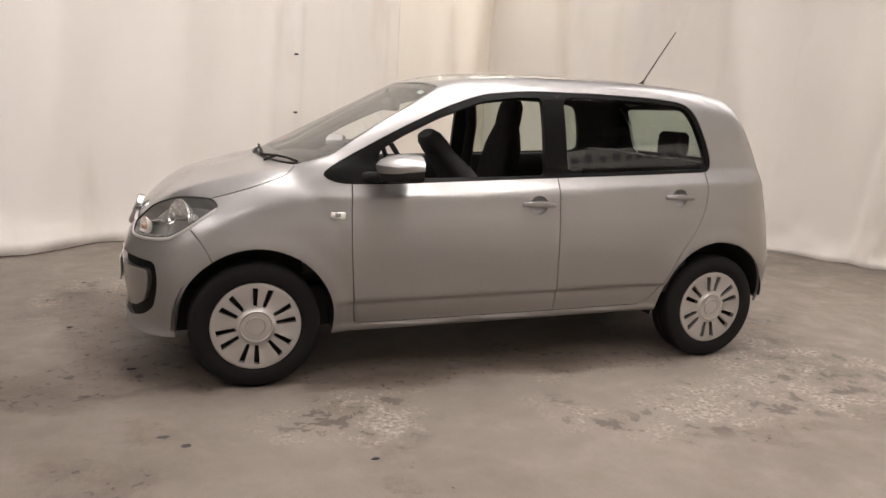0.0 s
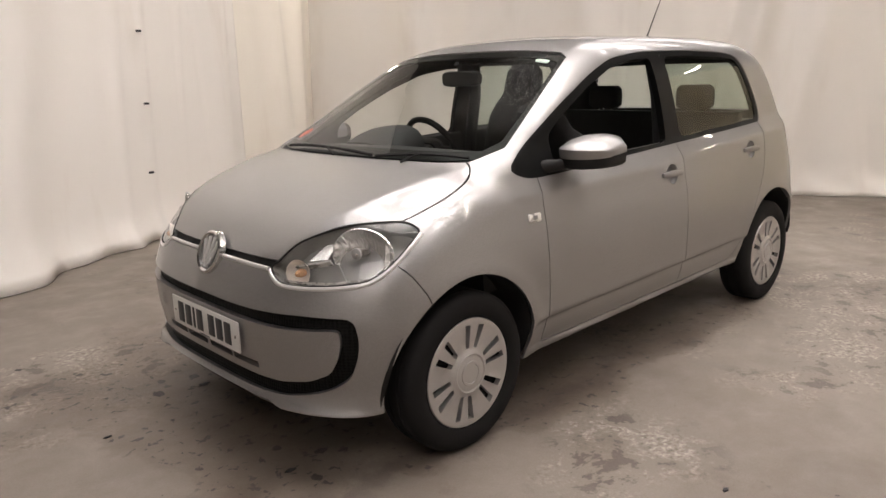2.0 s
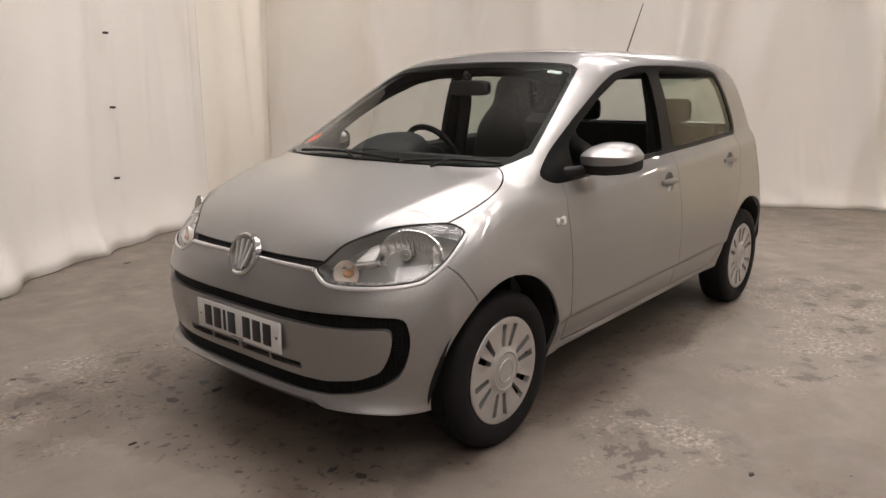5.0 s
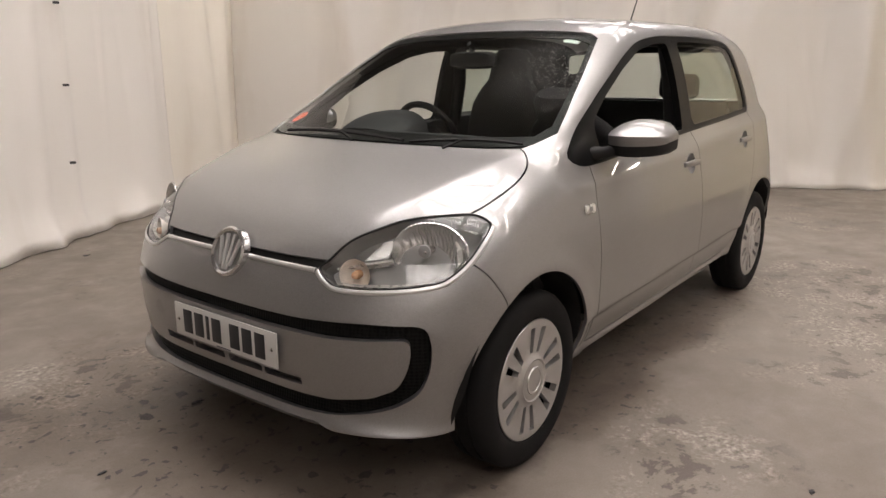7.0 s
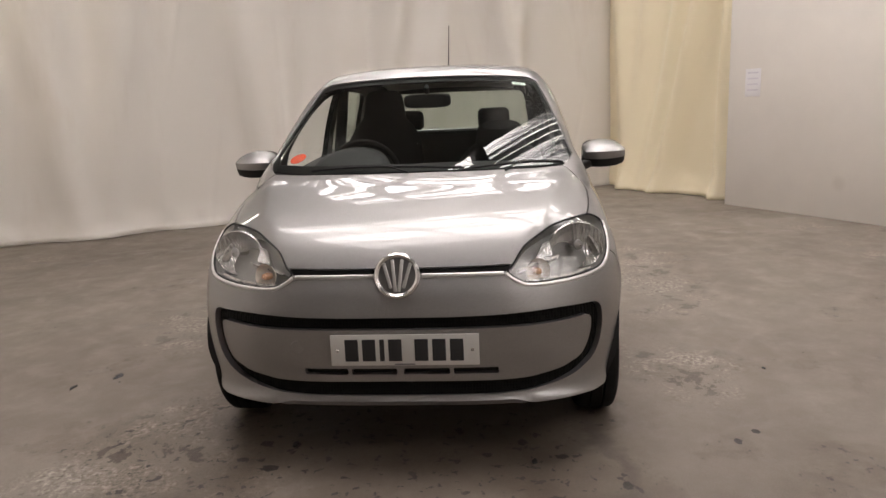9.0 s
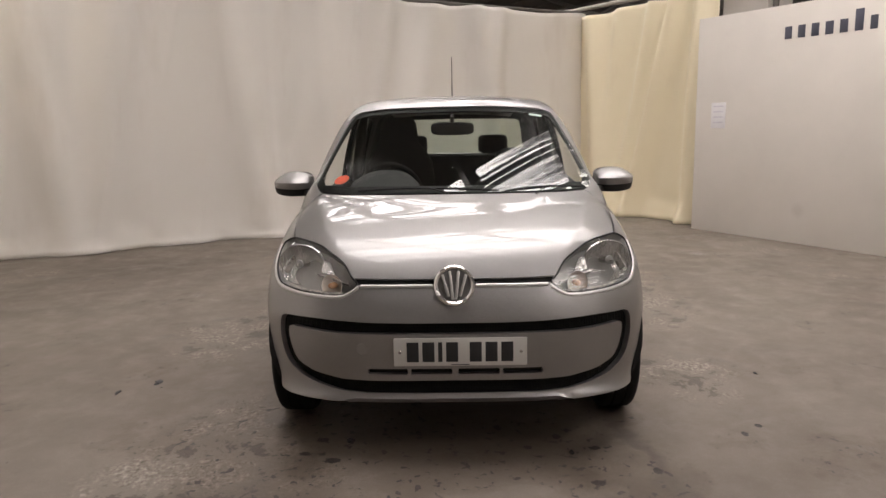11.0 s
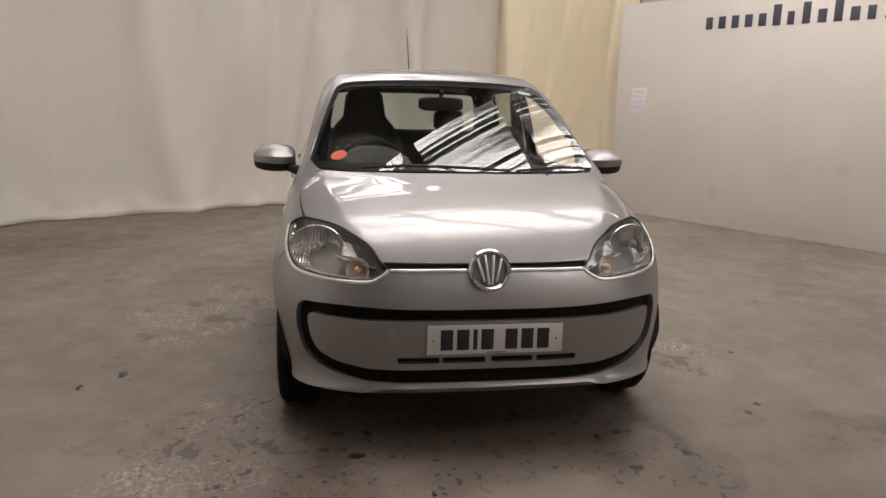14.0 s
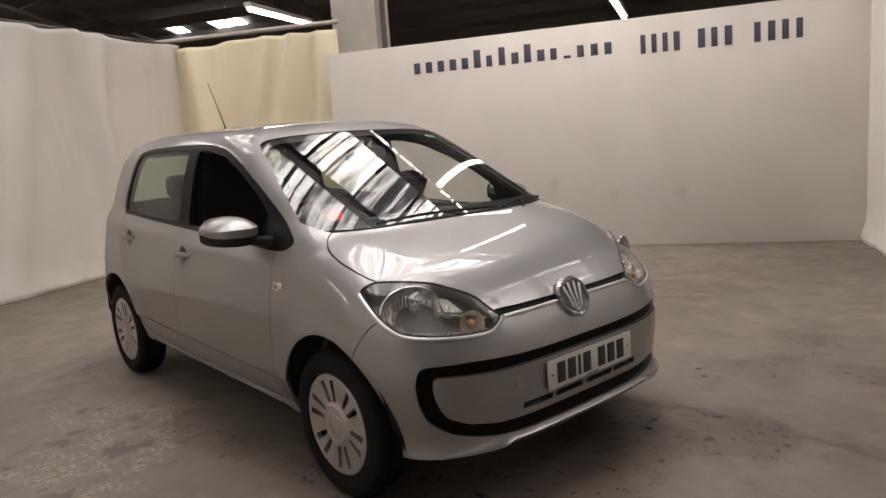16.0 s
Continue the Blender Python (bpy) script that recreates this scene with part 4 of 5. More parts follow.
def headlamp_inside(lamp, s):
    flip = np.array([1, s, 1])
    aim = Vector((-0.90, 0.36 * s, 0.12)).normalized()
    turn = aim.to_track_quat("X", "Z").to_matrix().to_4x4()

    def turned(name, profile, place, mat, label="", n=32, wide=1.0, high=1.0):
        bm = bmesh.new()
        lathe(bm, profile, "x", n)
        x, y, z = place
        bmesh.ops.transform(bm, matrix=Matrix.Translation((x, y * s, z)) @ turn @ Matrix.Diagonal((1, wide, high, 1)), verts=bm.verts)
        return part(name, bm, mat, lamp, label)

    turned("reflector_bowl", [(0.012, -0.052), (0.045, -0.043), (0.070, -0.024), (0.090, 0.004), (0.094, 0.011), (0.097, 0.006)], (-1.526, 0.628, 0.736), REFLECTOR, "bright round main reflector", 40, 1.17, 0.88)
    turned("bulb", [(0.001, 0.022), (0.011, 0.018), (0.013, 0.0), (0.013, -0.05)], (-1.545, 0.630, 0.742), CHROME, "", 16)
    turned("bulb_cap", [(0.001, 0.006), (0.017, 0.002), (0.019, -0.004)], (-1.560, 0.634, 0.745), BEZEL, "", 20)
    turned("indicator_bowl", [(0.006, -0.020), (0.026, -0.014), (0.040, 0.004), (0.046, 0.016)], (-1.668, 0.478, 0.677), POCKET, "pale amber-tinted indicator reflector", 24)
    turned("indicator_bulb", [(0.001, 0.02), (0.010, 0.016), (0.014, 0.0), (0.012, -0.02)], (-1.672, 0.482, 0.678), AMBER, "amber indicator bulb", 16)

    def pushed(pts, depth):
        q = skin(*unroll(np.array(pts, float)).T)
        return (q - depth * outward(q)) * flip

    def slab(name, pts, depth, thick, mat, label=""):
        """A shaped plate lying a little way under the lens."""
        a, b = pushed(pts, depth), pushed(pts, depth + thick)
        bm = bmesh.new()
        loft(bm, [[tuple(p) for p in a], [tuple(p) for p in b]])
        part(name, bm, mat, lamp, label)

    slab("inner_bezel", [(-1.700, 0.500, 0.672), (-1.650, 0.545, 0.728), (-1.622, 0.585, 0.738), (-1.620, 0.628, 0.684), (-1.640, 0.620, 0.672)], 0.055, 0.02, BEZEL, "flat grey bezel between the two reflectors")
    slab("divider_blade", [(-1.706, 0.425, 0.702), (-1.668, 0.512, 0.723), (-1.630, 0.572, 0.736), (-1.632, 0.574, 0.731), (-1.670, 0.514, 0.717), (-1.708, 0.427, 0.696)], 0.020, 0.03, LAMPPALE, "pale blade across the lamp")
    slab("upper_reflector", [(-1.670, 0.495, 0.733), (-1.615, 0.525, 0.785), (-1.596, 0.555, 0.792), (-1.640, 0.560, 0.744)], 0.034, 0.02, FINEFLUTE, "small ribbed upper reflector")
    slab("outer_rib", [(-1.500, 0.706, 0.785), (-1.486, 0.716, 0.785), (-1.508, 0.738, 0.730), (-1.524, 0.730, 0.718)], 0.022, 0.03, LAMPPALE, "pale upright rib")
    slab("lower_strip", [(-1.716, 0.440, 0.663), (-1.700, 0.505, 0.663), (-1.655, 0.605, 0.668), (-1.600, 0.685, 0.680), (-1.600, 0.690, 0.674), (-1.657, 0.609, 0.661), (-1.702, 0.508, 0.656), (-1.718, 0.442, 0.656)], 0.012, 0.03, LAMPPALE, "bright strip along the lamp foot")
    # dark seal all round the lens, and the bright painted lip under it
    q = skin(*LAMP.T)
    n = outward(q)
    mid = q.mean(0)
    away = q - mid
    away = away - (away * n).sum(1)[:, None] * n
    away = away / np.linalg.norm(away, axis=1)[:, None]
    bm = bmesh.new()
    line = [tuple((q[i] - 0.001 * n[i]) * flip) for i in range(len(q))]
    tube(bm, line + line[:1], 0.0036, 6)
    part("lamp_seal", bm, BLACK, lamp, "thin dark seal round the lens")
    low = [i for i in range(len(q)) if q[i, 2] < 0.80 and (q[i, 2] < 0.69 or q[i, 1] > 0.72)]
    start = max(range(len(low)), key=lambda k: (low[k] - low[k - 1]) % len(q))
    order = [low[(start + k) % len(low)] for k in range(len(low))]
    bm = bmesh.new()
    tube(bm, [(q[i] + 0.0085 * away[i] - 0.003 * n[i]) * flip for i in order], 0.0085, 8)
    part("lamp_surround", bm, EMBLEM, lamp, "bright silver lip under the lens")


def indicator(car, s):
    p, n = on_skin(-0.868, 0.779, s, 0.002)
    m = Matrix.Translation(p) @ n.to_track_quat("Y", "Z").to_matrix().to_4x4()
    bm = bmesh.new()
    add_box(bm, (-0.034, -0.004, -0.016), (0.034, 0.007, 0.016), 0.0075, m, 3)
    side = part("side_indicator", bm, LAMPPALE, car, "small clear side indicator on the wing")
    bm = bmesh.new()
    add_box(bm, (-0.010, 0.004, -0.008), (0.014, 0.008, 0.008), 0.002, m)
    part("indicator_element", bm, BADGEGREY, side)


def door_mirror(car, s):
    def ring(y, x0, x1, z0, z1):
        """A wedge with a crease along its front: upright below, domed above."""
        zc = min(1.012, z1 - 0.004)
        low = [(x1 + (x0 + 0.02 - x1) * t, z0 - 0.004 * math.sin(math.pi * t)) for t in np.linspace(0, 1, 6)[:-1]]
        face = [(x0 + 0.02 * (1 - t) ** 2, z0 + (zc - z0) * t) for t in np.linspace(0, 1, 6)[:-1]]
        dome = [((1 - t) ** 2 * x0 + 2 * t * (1 - t) * (x0 + 0.045) + t * t * x1, (1 - t) ** 2 * zc + 2 * t * (1 - t) * (z1 + 0.006) + t * t * (z1 - 0.006)) for t in np.linspace(0, 1, 9)[:-1]]
        back = [(x1, z1 - 0.006 + (z0 - z1 + 0.006) * t) for t in np.linspace(0, 1, 6)[:-1]]
        return [(x, s * y, z) for x, z in low + face + dome + back]
    rows = [(0.750, -0.660, -0.56, 0.965, 1.030), (0.758, -0.690, -0.548, 0.957, 1.042), (0.785, -0.708, -0.540, 0.952, 1.057), (0.82, -0.714, -0.534, 0.950, 1.067), (0.86, -0.708, -0.528, 0.950, 1.068), (0.90, -0.692, -0.524, 0.954, 1.058), (0.93, -0.668, -0.523, 0.961, 1.042), (0.946, -0.640, -0.526, 0.972, 1.026), (0.951, -0.610, -0.532, 0.985, 1.017)]
    bm = bmesh.new()
    loft(bm, [ring(*r) for r in rows])
    bmesh.ops.bisect_plane(bm, geom=bm.verts[:] + bm.edges[:] + bm.faces[:], plane_co=(0, 0, 1.062), plane_no=(0.12, 0, -1), clear_outer=True)
    mirror = part("door_mirror", bm, PAINT, car, "silver door mirror with a black lower shell")
    bm = bmesh.new()
    loft(bm, [ring(r[0], r[1] + 0.004, r[2] - 0.003, r[3] - 0.010, r[4] - 0.006) for r in rows])
    bmesh.ops.bisect_plane(bm, geom=bm.verts[:] + bm.edges[:] + bm.faces[:], plane_co=(0, 0, 1.064), plane_no=(-0.12, 0, 1), clear_outer=True)
    part("mirror_lower_shell", bm, BLACK, mirror)
    bm = bmesh.new()
    loft(bm, [[(x, s * y, z) for x, z in superellipse(cx, cz, rx, rz, 16, 3)] for y, cx, cz, rx, rz in ((0.69, -0.73, 0.945, 0.06, 0.028), (0.735, -0.70, 0.947, 0.05, 0.024), (0.77, -0.655, 0.955, 0.045, 0.022), (0.80, -0.63, 0.965, 0.05, 0.02))])
    part("mirror_arm", bm, BLACK, mirror)
    bm = bmesh.new()
    loft(bm, [[(-0.522 + d, s * y, z) for y, z in superellipse(0.845, 1.008, 0.082 - 2 * d, 0.044 - 2 * d, 28, 3.2)] for d in (0.0, -0.004)])
    part("mirror_glass", bm, CHROME, mirror, "mirror glass")


def front_fittings(car):
    # number plate with plain bars, a little off the middle
    mid = -0.020
    bm = bmesh.new()
    add_box(bm, (-1.801, mid - 0.256, 0.3845), (-1.795, mid + 0.256, 0.4955), 0.0025)
    plate = part("number_plate", bm, PLATE, car, "white number plate with dark bars")
    y = mid + 0.206
    for k in range(7):
        if k == 4:
            y -= 0.030
        w = 0.016 if k == 2 else 0.046
        box("plate_bar", (-1.8025, y - w, 0.401), (-1.8005, y, 0.479), INK, plate, 0.0005)
        y -= w + 0.0145
    for yy in (mid + 0.233, mid - 0.233):
        bm = bmesh.new()
        lathe(bm, [(0.001, -1.804), (0.004, -1.8035), (0.006, -1.8015)], "x", 12, (0, yy, 0.440))
        part("plate_screw", bm, CHROME, plate)
    box("plate_maker_line", (-1.8025, mid - 0.035, 0.3885), (-1.8005, mid + 0.035, 0.3915), GREYINK, plate, 0)
    # round badge on the nose
    cz, cx = 0.688, -1.744
    m = Matrix.Translation((cx, 0, cz)) @ Matrix.Rotation(radians(21), 4, "Y")
    bm = bmesh.new()
    lathe(bm, [(0.062, 0.010), (0.064, -0.004), (0.072, -0.009), (0.079, -0.004), (0.081, 0.018)], "x", 48)
    bmesh.ops.transform(bm, matrix=m, verts=bm.verts)
    badge = part("badge", bm, CHROME, car, "round chrome badge on the nose")
    bm = bmesh.new()
    lathe(bm, [(0.001, 0.003), (0.066, 0.004)], "x", 40)
    bmesh.ops.transform(bm, matrix=m, verts=bm.verts)
    part("badge_field", bm, BADGEGREY, badge, "grey field of the badge")
    for off, lean in ((-0.034, 16), (-0.0115, 6), (0.0115, -6), (0.034, -16)):
        bm = bmesh.new()
        h = 0.056 if abs(off) < 0.02 else 0.045
        add_box(bm, (-0.005, -0.0058, -h), (0.004, 0.0058, h), 0.0025, m @ Matrix.Translation((0, off, 0)) @ Matrix.Rotation(radians(lean), 4, "X"))
        part("badge_bar", bm, EMBLEM, badge)
    # bright edge under the bonnet gap
    for s in (-1, 1):
        bm = bmesh.new()
        line = [from_front(yy, 0.6825) for yy in np.linspace(0.084, 0.364, 12)]
        tube(bm, [(x + 0.001, s * yy, z) for x, yy, z in line], 0.008, 8)
        part("bumper_bead", bm, EMBLEM, car, "bright bead along the bumper top")
    # towing eye cap
    bm = bmesh.new()
    p = from_front(0.36, 0.448)
    lathe(bm, [(0.001, -0.002), (0.022, -0.002), (0.0235, 0.0), (0.0235, 0.004)], "x", 28, p)
    part("towing_eye_cap", bm, PAINT, car)


def wipers_and_aerial(car):
    def glass_pt(x, y, up=0.012):
        p = np.array(from_top(x, abs(y)))
        n = outward(p[None])[0]
        q = p + up * n
        return (q[0], math.copysign(q[1], y), q[2])
    for a, b, hinge in (((-1.100, 0.44), (-1.146, -0.21), (-1.165, 0.02)), ((-1.148, -0.24), (-1.028, -0.62), (-1.15, -0.38))):
        bm = bmesh.new()
        tube(bm, [glass_pt(a[0] + (b[0] - a[0]) * t, a[1] + (b[1] - a[1]) * t, 0.010) for t in np.linspace(0, 1, 14)], 0.006, 6)
        w = part("wiper", bm, BLACK, car, "black wiper resting at the foot of the windscreen")
        bm = bmesh.new()
        mid = ((a[0] + b[0]) / 2, (a[1] + b[1]) / 2)
        tube(bm, [glass_pt(*hinge, 0.004), glass_pt((hinge[0] + mid[0]) / 2, (hinge[1] + mid[1]) / 2, 0.010), glass_pt(*mid, 0.013)], 0.005, 6)
        part("wiper_arm", bm, BLACK, w)
    bm = bmesh.new()
    tube(bm, [(1.12, 0, 1.468), (1.15, 0, 1.490), (1.162, 0, 1.507)], 0.016, 10, 0.007)
    aerial = part("aerial", bm, BLACK, car, "thin black roof aerial")
    bm = bmesh.new()
    tube(bm, [(1.158, 0, 1.50), (1.25, 0, 1.648), (1.355, 0, 1.812)], 0.0045, 6, 0.0025)
    part("aerial_rod", bm, BLACK, aerial)
    # stickers behind the screen
    for name, mat, y, x, r, e, label in (("round_sticker", RED, 0.541, -0.954, (0.036, 0.033), 2.0, "small red sticker on the windscreen"), ("label_sticker", PALESTICK, -0.458, -0.418, (0.034, 0.012), 6, "pale green sticker at the top of the windscreen")):
        bm = bmesh.new()
        ring = [glass_pt(x + b, y + a, -0.007) for a, b in superellipse(0, 0, r[0], r[1], 24, e)]
        ring2 = [glass_pt(x + b, y + a, -0.009) for a, b in superellipse(0, 0, r[0], r[1], 24, e)]
        loft(bm, [ring, ring2])
        part(name, bm, mat, car, label)


def seat_back(bm, base, lean, y, height=0.70, forward=0.0):
    """A bucket backrest with its head restraint in one piece."""
    rows = [(0.0, 0.215, 0.055), (0.12, 0.235, 0.07), (0.30, 0.24, 0.07), (0.44, 0.225, 0.06), (0.52, 0.18, 0.052), (0.57, 0.135, 0.05), (0.64, 0.125, 0.055), (0.70, 0.118, 0.05), (0.735, 0.09, 0.035)]
    d = Vector((math.sin(lean), 0, math.cos(lean)))
    f = Vector((math.cos(lean), 0, -math.sin(lean)))
    rings = []
    for h, w, t in rows:
        c = Vector((base[0], y, base[1])) + d * (h * height / 0.70)
        rings.append([c + Vector((0, a * w, 0)) + f * (b * t) for a, b in superellipse(0, 0, 1, 1, 24, 2.8)])
    loft(bm, rings)


def build_cabin(car):
    # dashboard
    bm = bmesh.new()
    prof = [(-1.04, 0.955), (-0.90, 0.985), (-0.72, 0.985), (-0.63, 0.968), (-0.60, 0.935), (-0.61, 0.86), (-0.64, 0.70), (-0.72, 0.55), (-1.0, 0.50)]
    rings = [[(x, y, z - 0.05 * abs(y) ** 3) for x, z in prof] for y in np.linspace(-0.66, 0.66, 15)]
    loft(bm, rings)
    part("dashboard", bm, GREYTRIM, car, "dark grey dashboard")
    bm = bmesh.new()
    rings = []
    for k, x in enumerate(np.linspace(-0.76, -0.50, 9)):
        t = k / 8
        rings.append([(x, 0.36 + 0.19 * a * (0.55 + 0.45 * math.sin(math.pi * min(1, t + 0.25) / 1.3)), 0.955 + 0.105 * max(b, -0.3) * (0.35 + 0.65 * math.sin(math.pi / 2 * min(1, t * 1.3)))) for a, b in superellipse(0, 0, 1, 1, 22, 2.4)])
    loft(bm, rings)
    part("instrument_hood", bm, GREYTRIM, car)
    # steering wheel
    bm = bmesh.new()
    m = Matrix.Translation((-0.30, 0.36, 0.925)) @ Matrix.Rotation(radians(-26), 4, "Y")
    n, k = 40, 8
    rows = []
    for i in range(n + 1):
        t = 2 * math.pi * i / n
        rows.append([Vector((0.016 * math.sin(b), (0.172 + 0.016 * math.cos(b)) * math.cos(t), (0.172 + 0.016 * math.cos(b)) * math.sin(t))) for b in [2 * math.pi * j / k for j in range(k)]])
    loft(bm, rows, cap=False)
    bmesh.ops.transform(bm, matrix=m, verts=bm.verts)
    wheel = part("steering_wheel", bm, BLACK, car, "black steering wheel on the driver side")
    bm = bmesh.new()
    loft(bm, [[Vector((x, a, b)) for a, b in superellipse(0, -0.01, 0.085 * g, 0.07 * g, 20, 3)] for x, g in ((-0.03, 0.9), (0.0, 1.0), (0.025, 0.85))])
    add_box(bm, (-0.012, -0.165, -0.02), (0.012, 0.165, 0.02), 0.006)
    add_box(bm, (-0.012, -0.02, -0.165), (0.012, 0.02, 0.0), 0.006)
    add_box(bm, (-0.30, -0.05, -0.05), (-0.02, 0.05, 0.05), 0.02)
    bmesh.ops.transform(bm, matrix=m, verts=bm.verts)
    part("wheel_hub", bm, BLACK, wheel)
    # seats: the driver's upright, the other tipped forward
    for y, base, lean in ((0.36, (0.33, 0.62), 0.17), (-0.36, (0.06, 0.66), -0.70)):
        bm = bmesh.new()
        seat_back(bm, base, lean, y, 0.70 if y > 0 else 0.60)
        seat = part("front_seat", bm, FABRIC, car, "charcoal front seat, upright" if y > 0 else "charcoal front seat, backrest tipped forward")
        bm = bmesh.new()
        rings = [[(x, y + 0.24 * a, 0.53 + (x + 0.1) * -0.08 + 0.085 * b) for a, b in superellipse(0, 0, 1, 1, 20, 3)] for x in np.linspace(-0.20, 0.32, 6)]
        loft(bm, rings)
        part("seat_cushion", bm, FABRIC, seat)
    bm = bmesh.new()
    rings = [[(1.10 + 0.17 * (z - 0.5) + 0.07 * b, 0.60 * a, z) for a, b in superellipse(0, 0, 1, 1, 28, 4)] for z in (0.50, 0.56, 0.75, 0.98, 1.045, 1.06)]
    loft(bm, rings)
    bench = part("rear_bench", bm, FABRIC, car, "charcoal rear bench with two head restraints")
    for y in (-0.31, 0.31):
        bm = bmesh.new()
        rings = [[(1.20 + 0.05 * b * g, y + 0.115 * a * g, z) for a, b in superellipse(0, 0, 1, 1, 20, 3)] for z, g in ((1.075, 0.75), (1.095, 0.98), (1.15, 1.0), (1.195, 0.96), (1.215, 0.75))]
        loft(bm, rings)
        rest = part("head_restraint", bm, FABRIC, bench)
        for o in (-0.045, 0.045):
            bm = bmesh.new()
            tube(bm, [(1.20, y + o, 0.99), (1.20, y + o, 1.09)], 0.006, 6)
            part("restraint_post", bm, CHROME, rest)
    box("bench_cushion", (0.62, -0.60, 0.42), (1.14, 0.60, 0.60), FABRIC, bench, 0.05)
    box("parcel_shelf", (1.30, -0.50, 0.985), (1.58, 0.50, 1.005), GREYTRIM, car, 0.005)
    box("load_floor", (1.25, -0.48, 0.55), (1.62, 0.48, 0.60), GREYTRIM, car, 0.01)
    for s in (-1, 1):
        for name, x0, x1, z0, z1 in (("front_door_trim", -0.74, 0.22, 0.930, 0.972), ("rear_door_trim", 0.27, 1.05, 0.978, 1.018)):
            bm = bmesh.new()
            rings = []
            for x in np.linspace(x0, x1, 5):
                top = z0 + (z1 - z0) * (x - x0) / (x1 - x0)
                rings.append([(x, s * y, z) for y, z in rounded([(0.745, 0.36), (0.715, top), (0.655, top), (0.645, top - 0.09), (0.675, 0.60), (0.67, 0.36)], 0.02, 3)])
            loft(bm, rings)
            part(name, bm, GREYTRIM, car)
        bm = bmesh.new()
        tube(bm, [(-0.10 + 0.35, s * 0.575, 1.36), (0.28, s * 0.60, 1.18), (0.27, s * 0.63, 0.95), (0.24, s * 0.64, 0.50)], 0.035, 10)
        part("pillar_trim", bm, GREYTRIM, car)
    # inside mirror
    bm = bmesh.new()
    loft(bm, [[(x, a, b) for a, b in superellipse(0, 1.276, 0.118 * g, 0.036 * g, 24, 4)] for x, g in ((-0.462, 0.85), (-0.450, 1.0), (-0.425, 1.0), (-0.42, 0.95))])
    rear_mirror = part("inside_mirror", bm, BLACK, car, "black inside mirror hung behind the screen")
    bm = bmesh.new()
    tube(bm, [(-0.44, 0, 1.29), (-0.45, 0, 1.33), (-0.47, 0, 1.345)], 0.012, 8)
    part("mirror_stalk", bm, BLACK, rear_mirror)


def tyre_profile():
    w, r = 0.0825, 0.285
    side = [(0.196, -0.070), (0.21, -0.079), (0.235, -w), (0.258, -0.080), (0.274, -0.072), (0.283, -0.060), (r, -0.045)]
    tread = [(r, y) for y in (-0.030, -0.029)] + [(r - 0.007, -0.026)] + [(r - 0.007, -0.022), (r, -0.019), (r, 0.0)]
    half = side + tread
    return half + [(a, -b) for a, b in half[::-1]]


def build_wheels(car):
    for x, s in ((HUB_F, -1), (HUB_R, -1), (HUB_F, 1), (HUB_R, 1)):
        c = (x, s * 0.715, HUB_Z)
        bm = bmesh.new()
        lathe(bm, tyre_profile(), "y", 64, c)
        tyre = part("wheel", bm, RUBBER, car, "black tyre with a silver plastic wheel cover")
        bm = bmesh.new()
        lathe(bm, [(0.001, s * 0.03), (0.19, s * 0.03), (0.20, s * 0.075), (0.20, -s * 0.07)], "y", 40, c)
        part("rim", bm, BLACK, tyre)
        cover_mesh(tyre, c, s)
    bm = bmesh.new()
    add_box(bm, (-1.60, -0.58, 0.20), (1.62, 0.58, 0.42), 0.05)
    add_box(bm, (-1.50, -0.42, 0.30), (-0.98, 0.42, 0.66), 0.05)
    part("underbody", bm, BLACK, car)
    for x in (HUB_F, HUB_R):
        for s in (-1, 1):
            bm = bmesh.new()
            n = 28
            rings = []
            for y in (0.52, 0.9):
                rings.append([(x + 0.351 * math.sin(t), s * min(y, float(pchip(FLANK, 0.292 + 0.356 * math.cos(t))) - 0.022), 0.292 + 0.356 * math.cos(t)) for t in np.linspace(-1.72 if x < 0 else -1.72, 1.72 if x < 0 else 1.45, n)])
            loft(bm, rings, cap=False, closed=False)
            vs = [bm.verts.new(p) for p in rings[0]]
            bm.faces.new(vs)
            part("wheel_arch_liner", bm, BLACK, car)


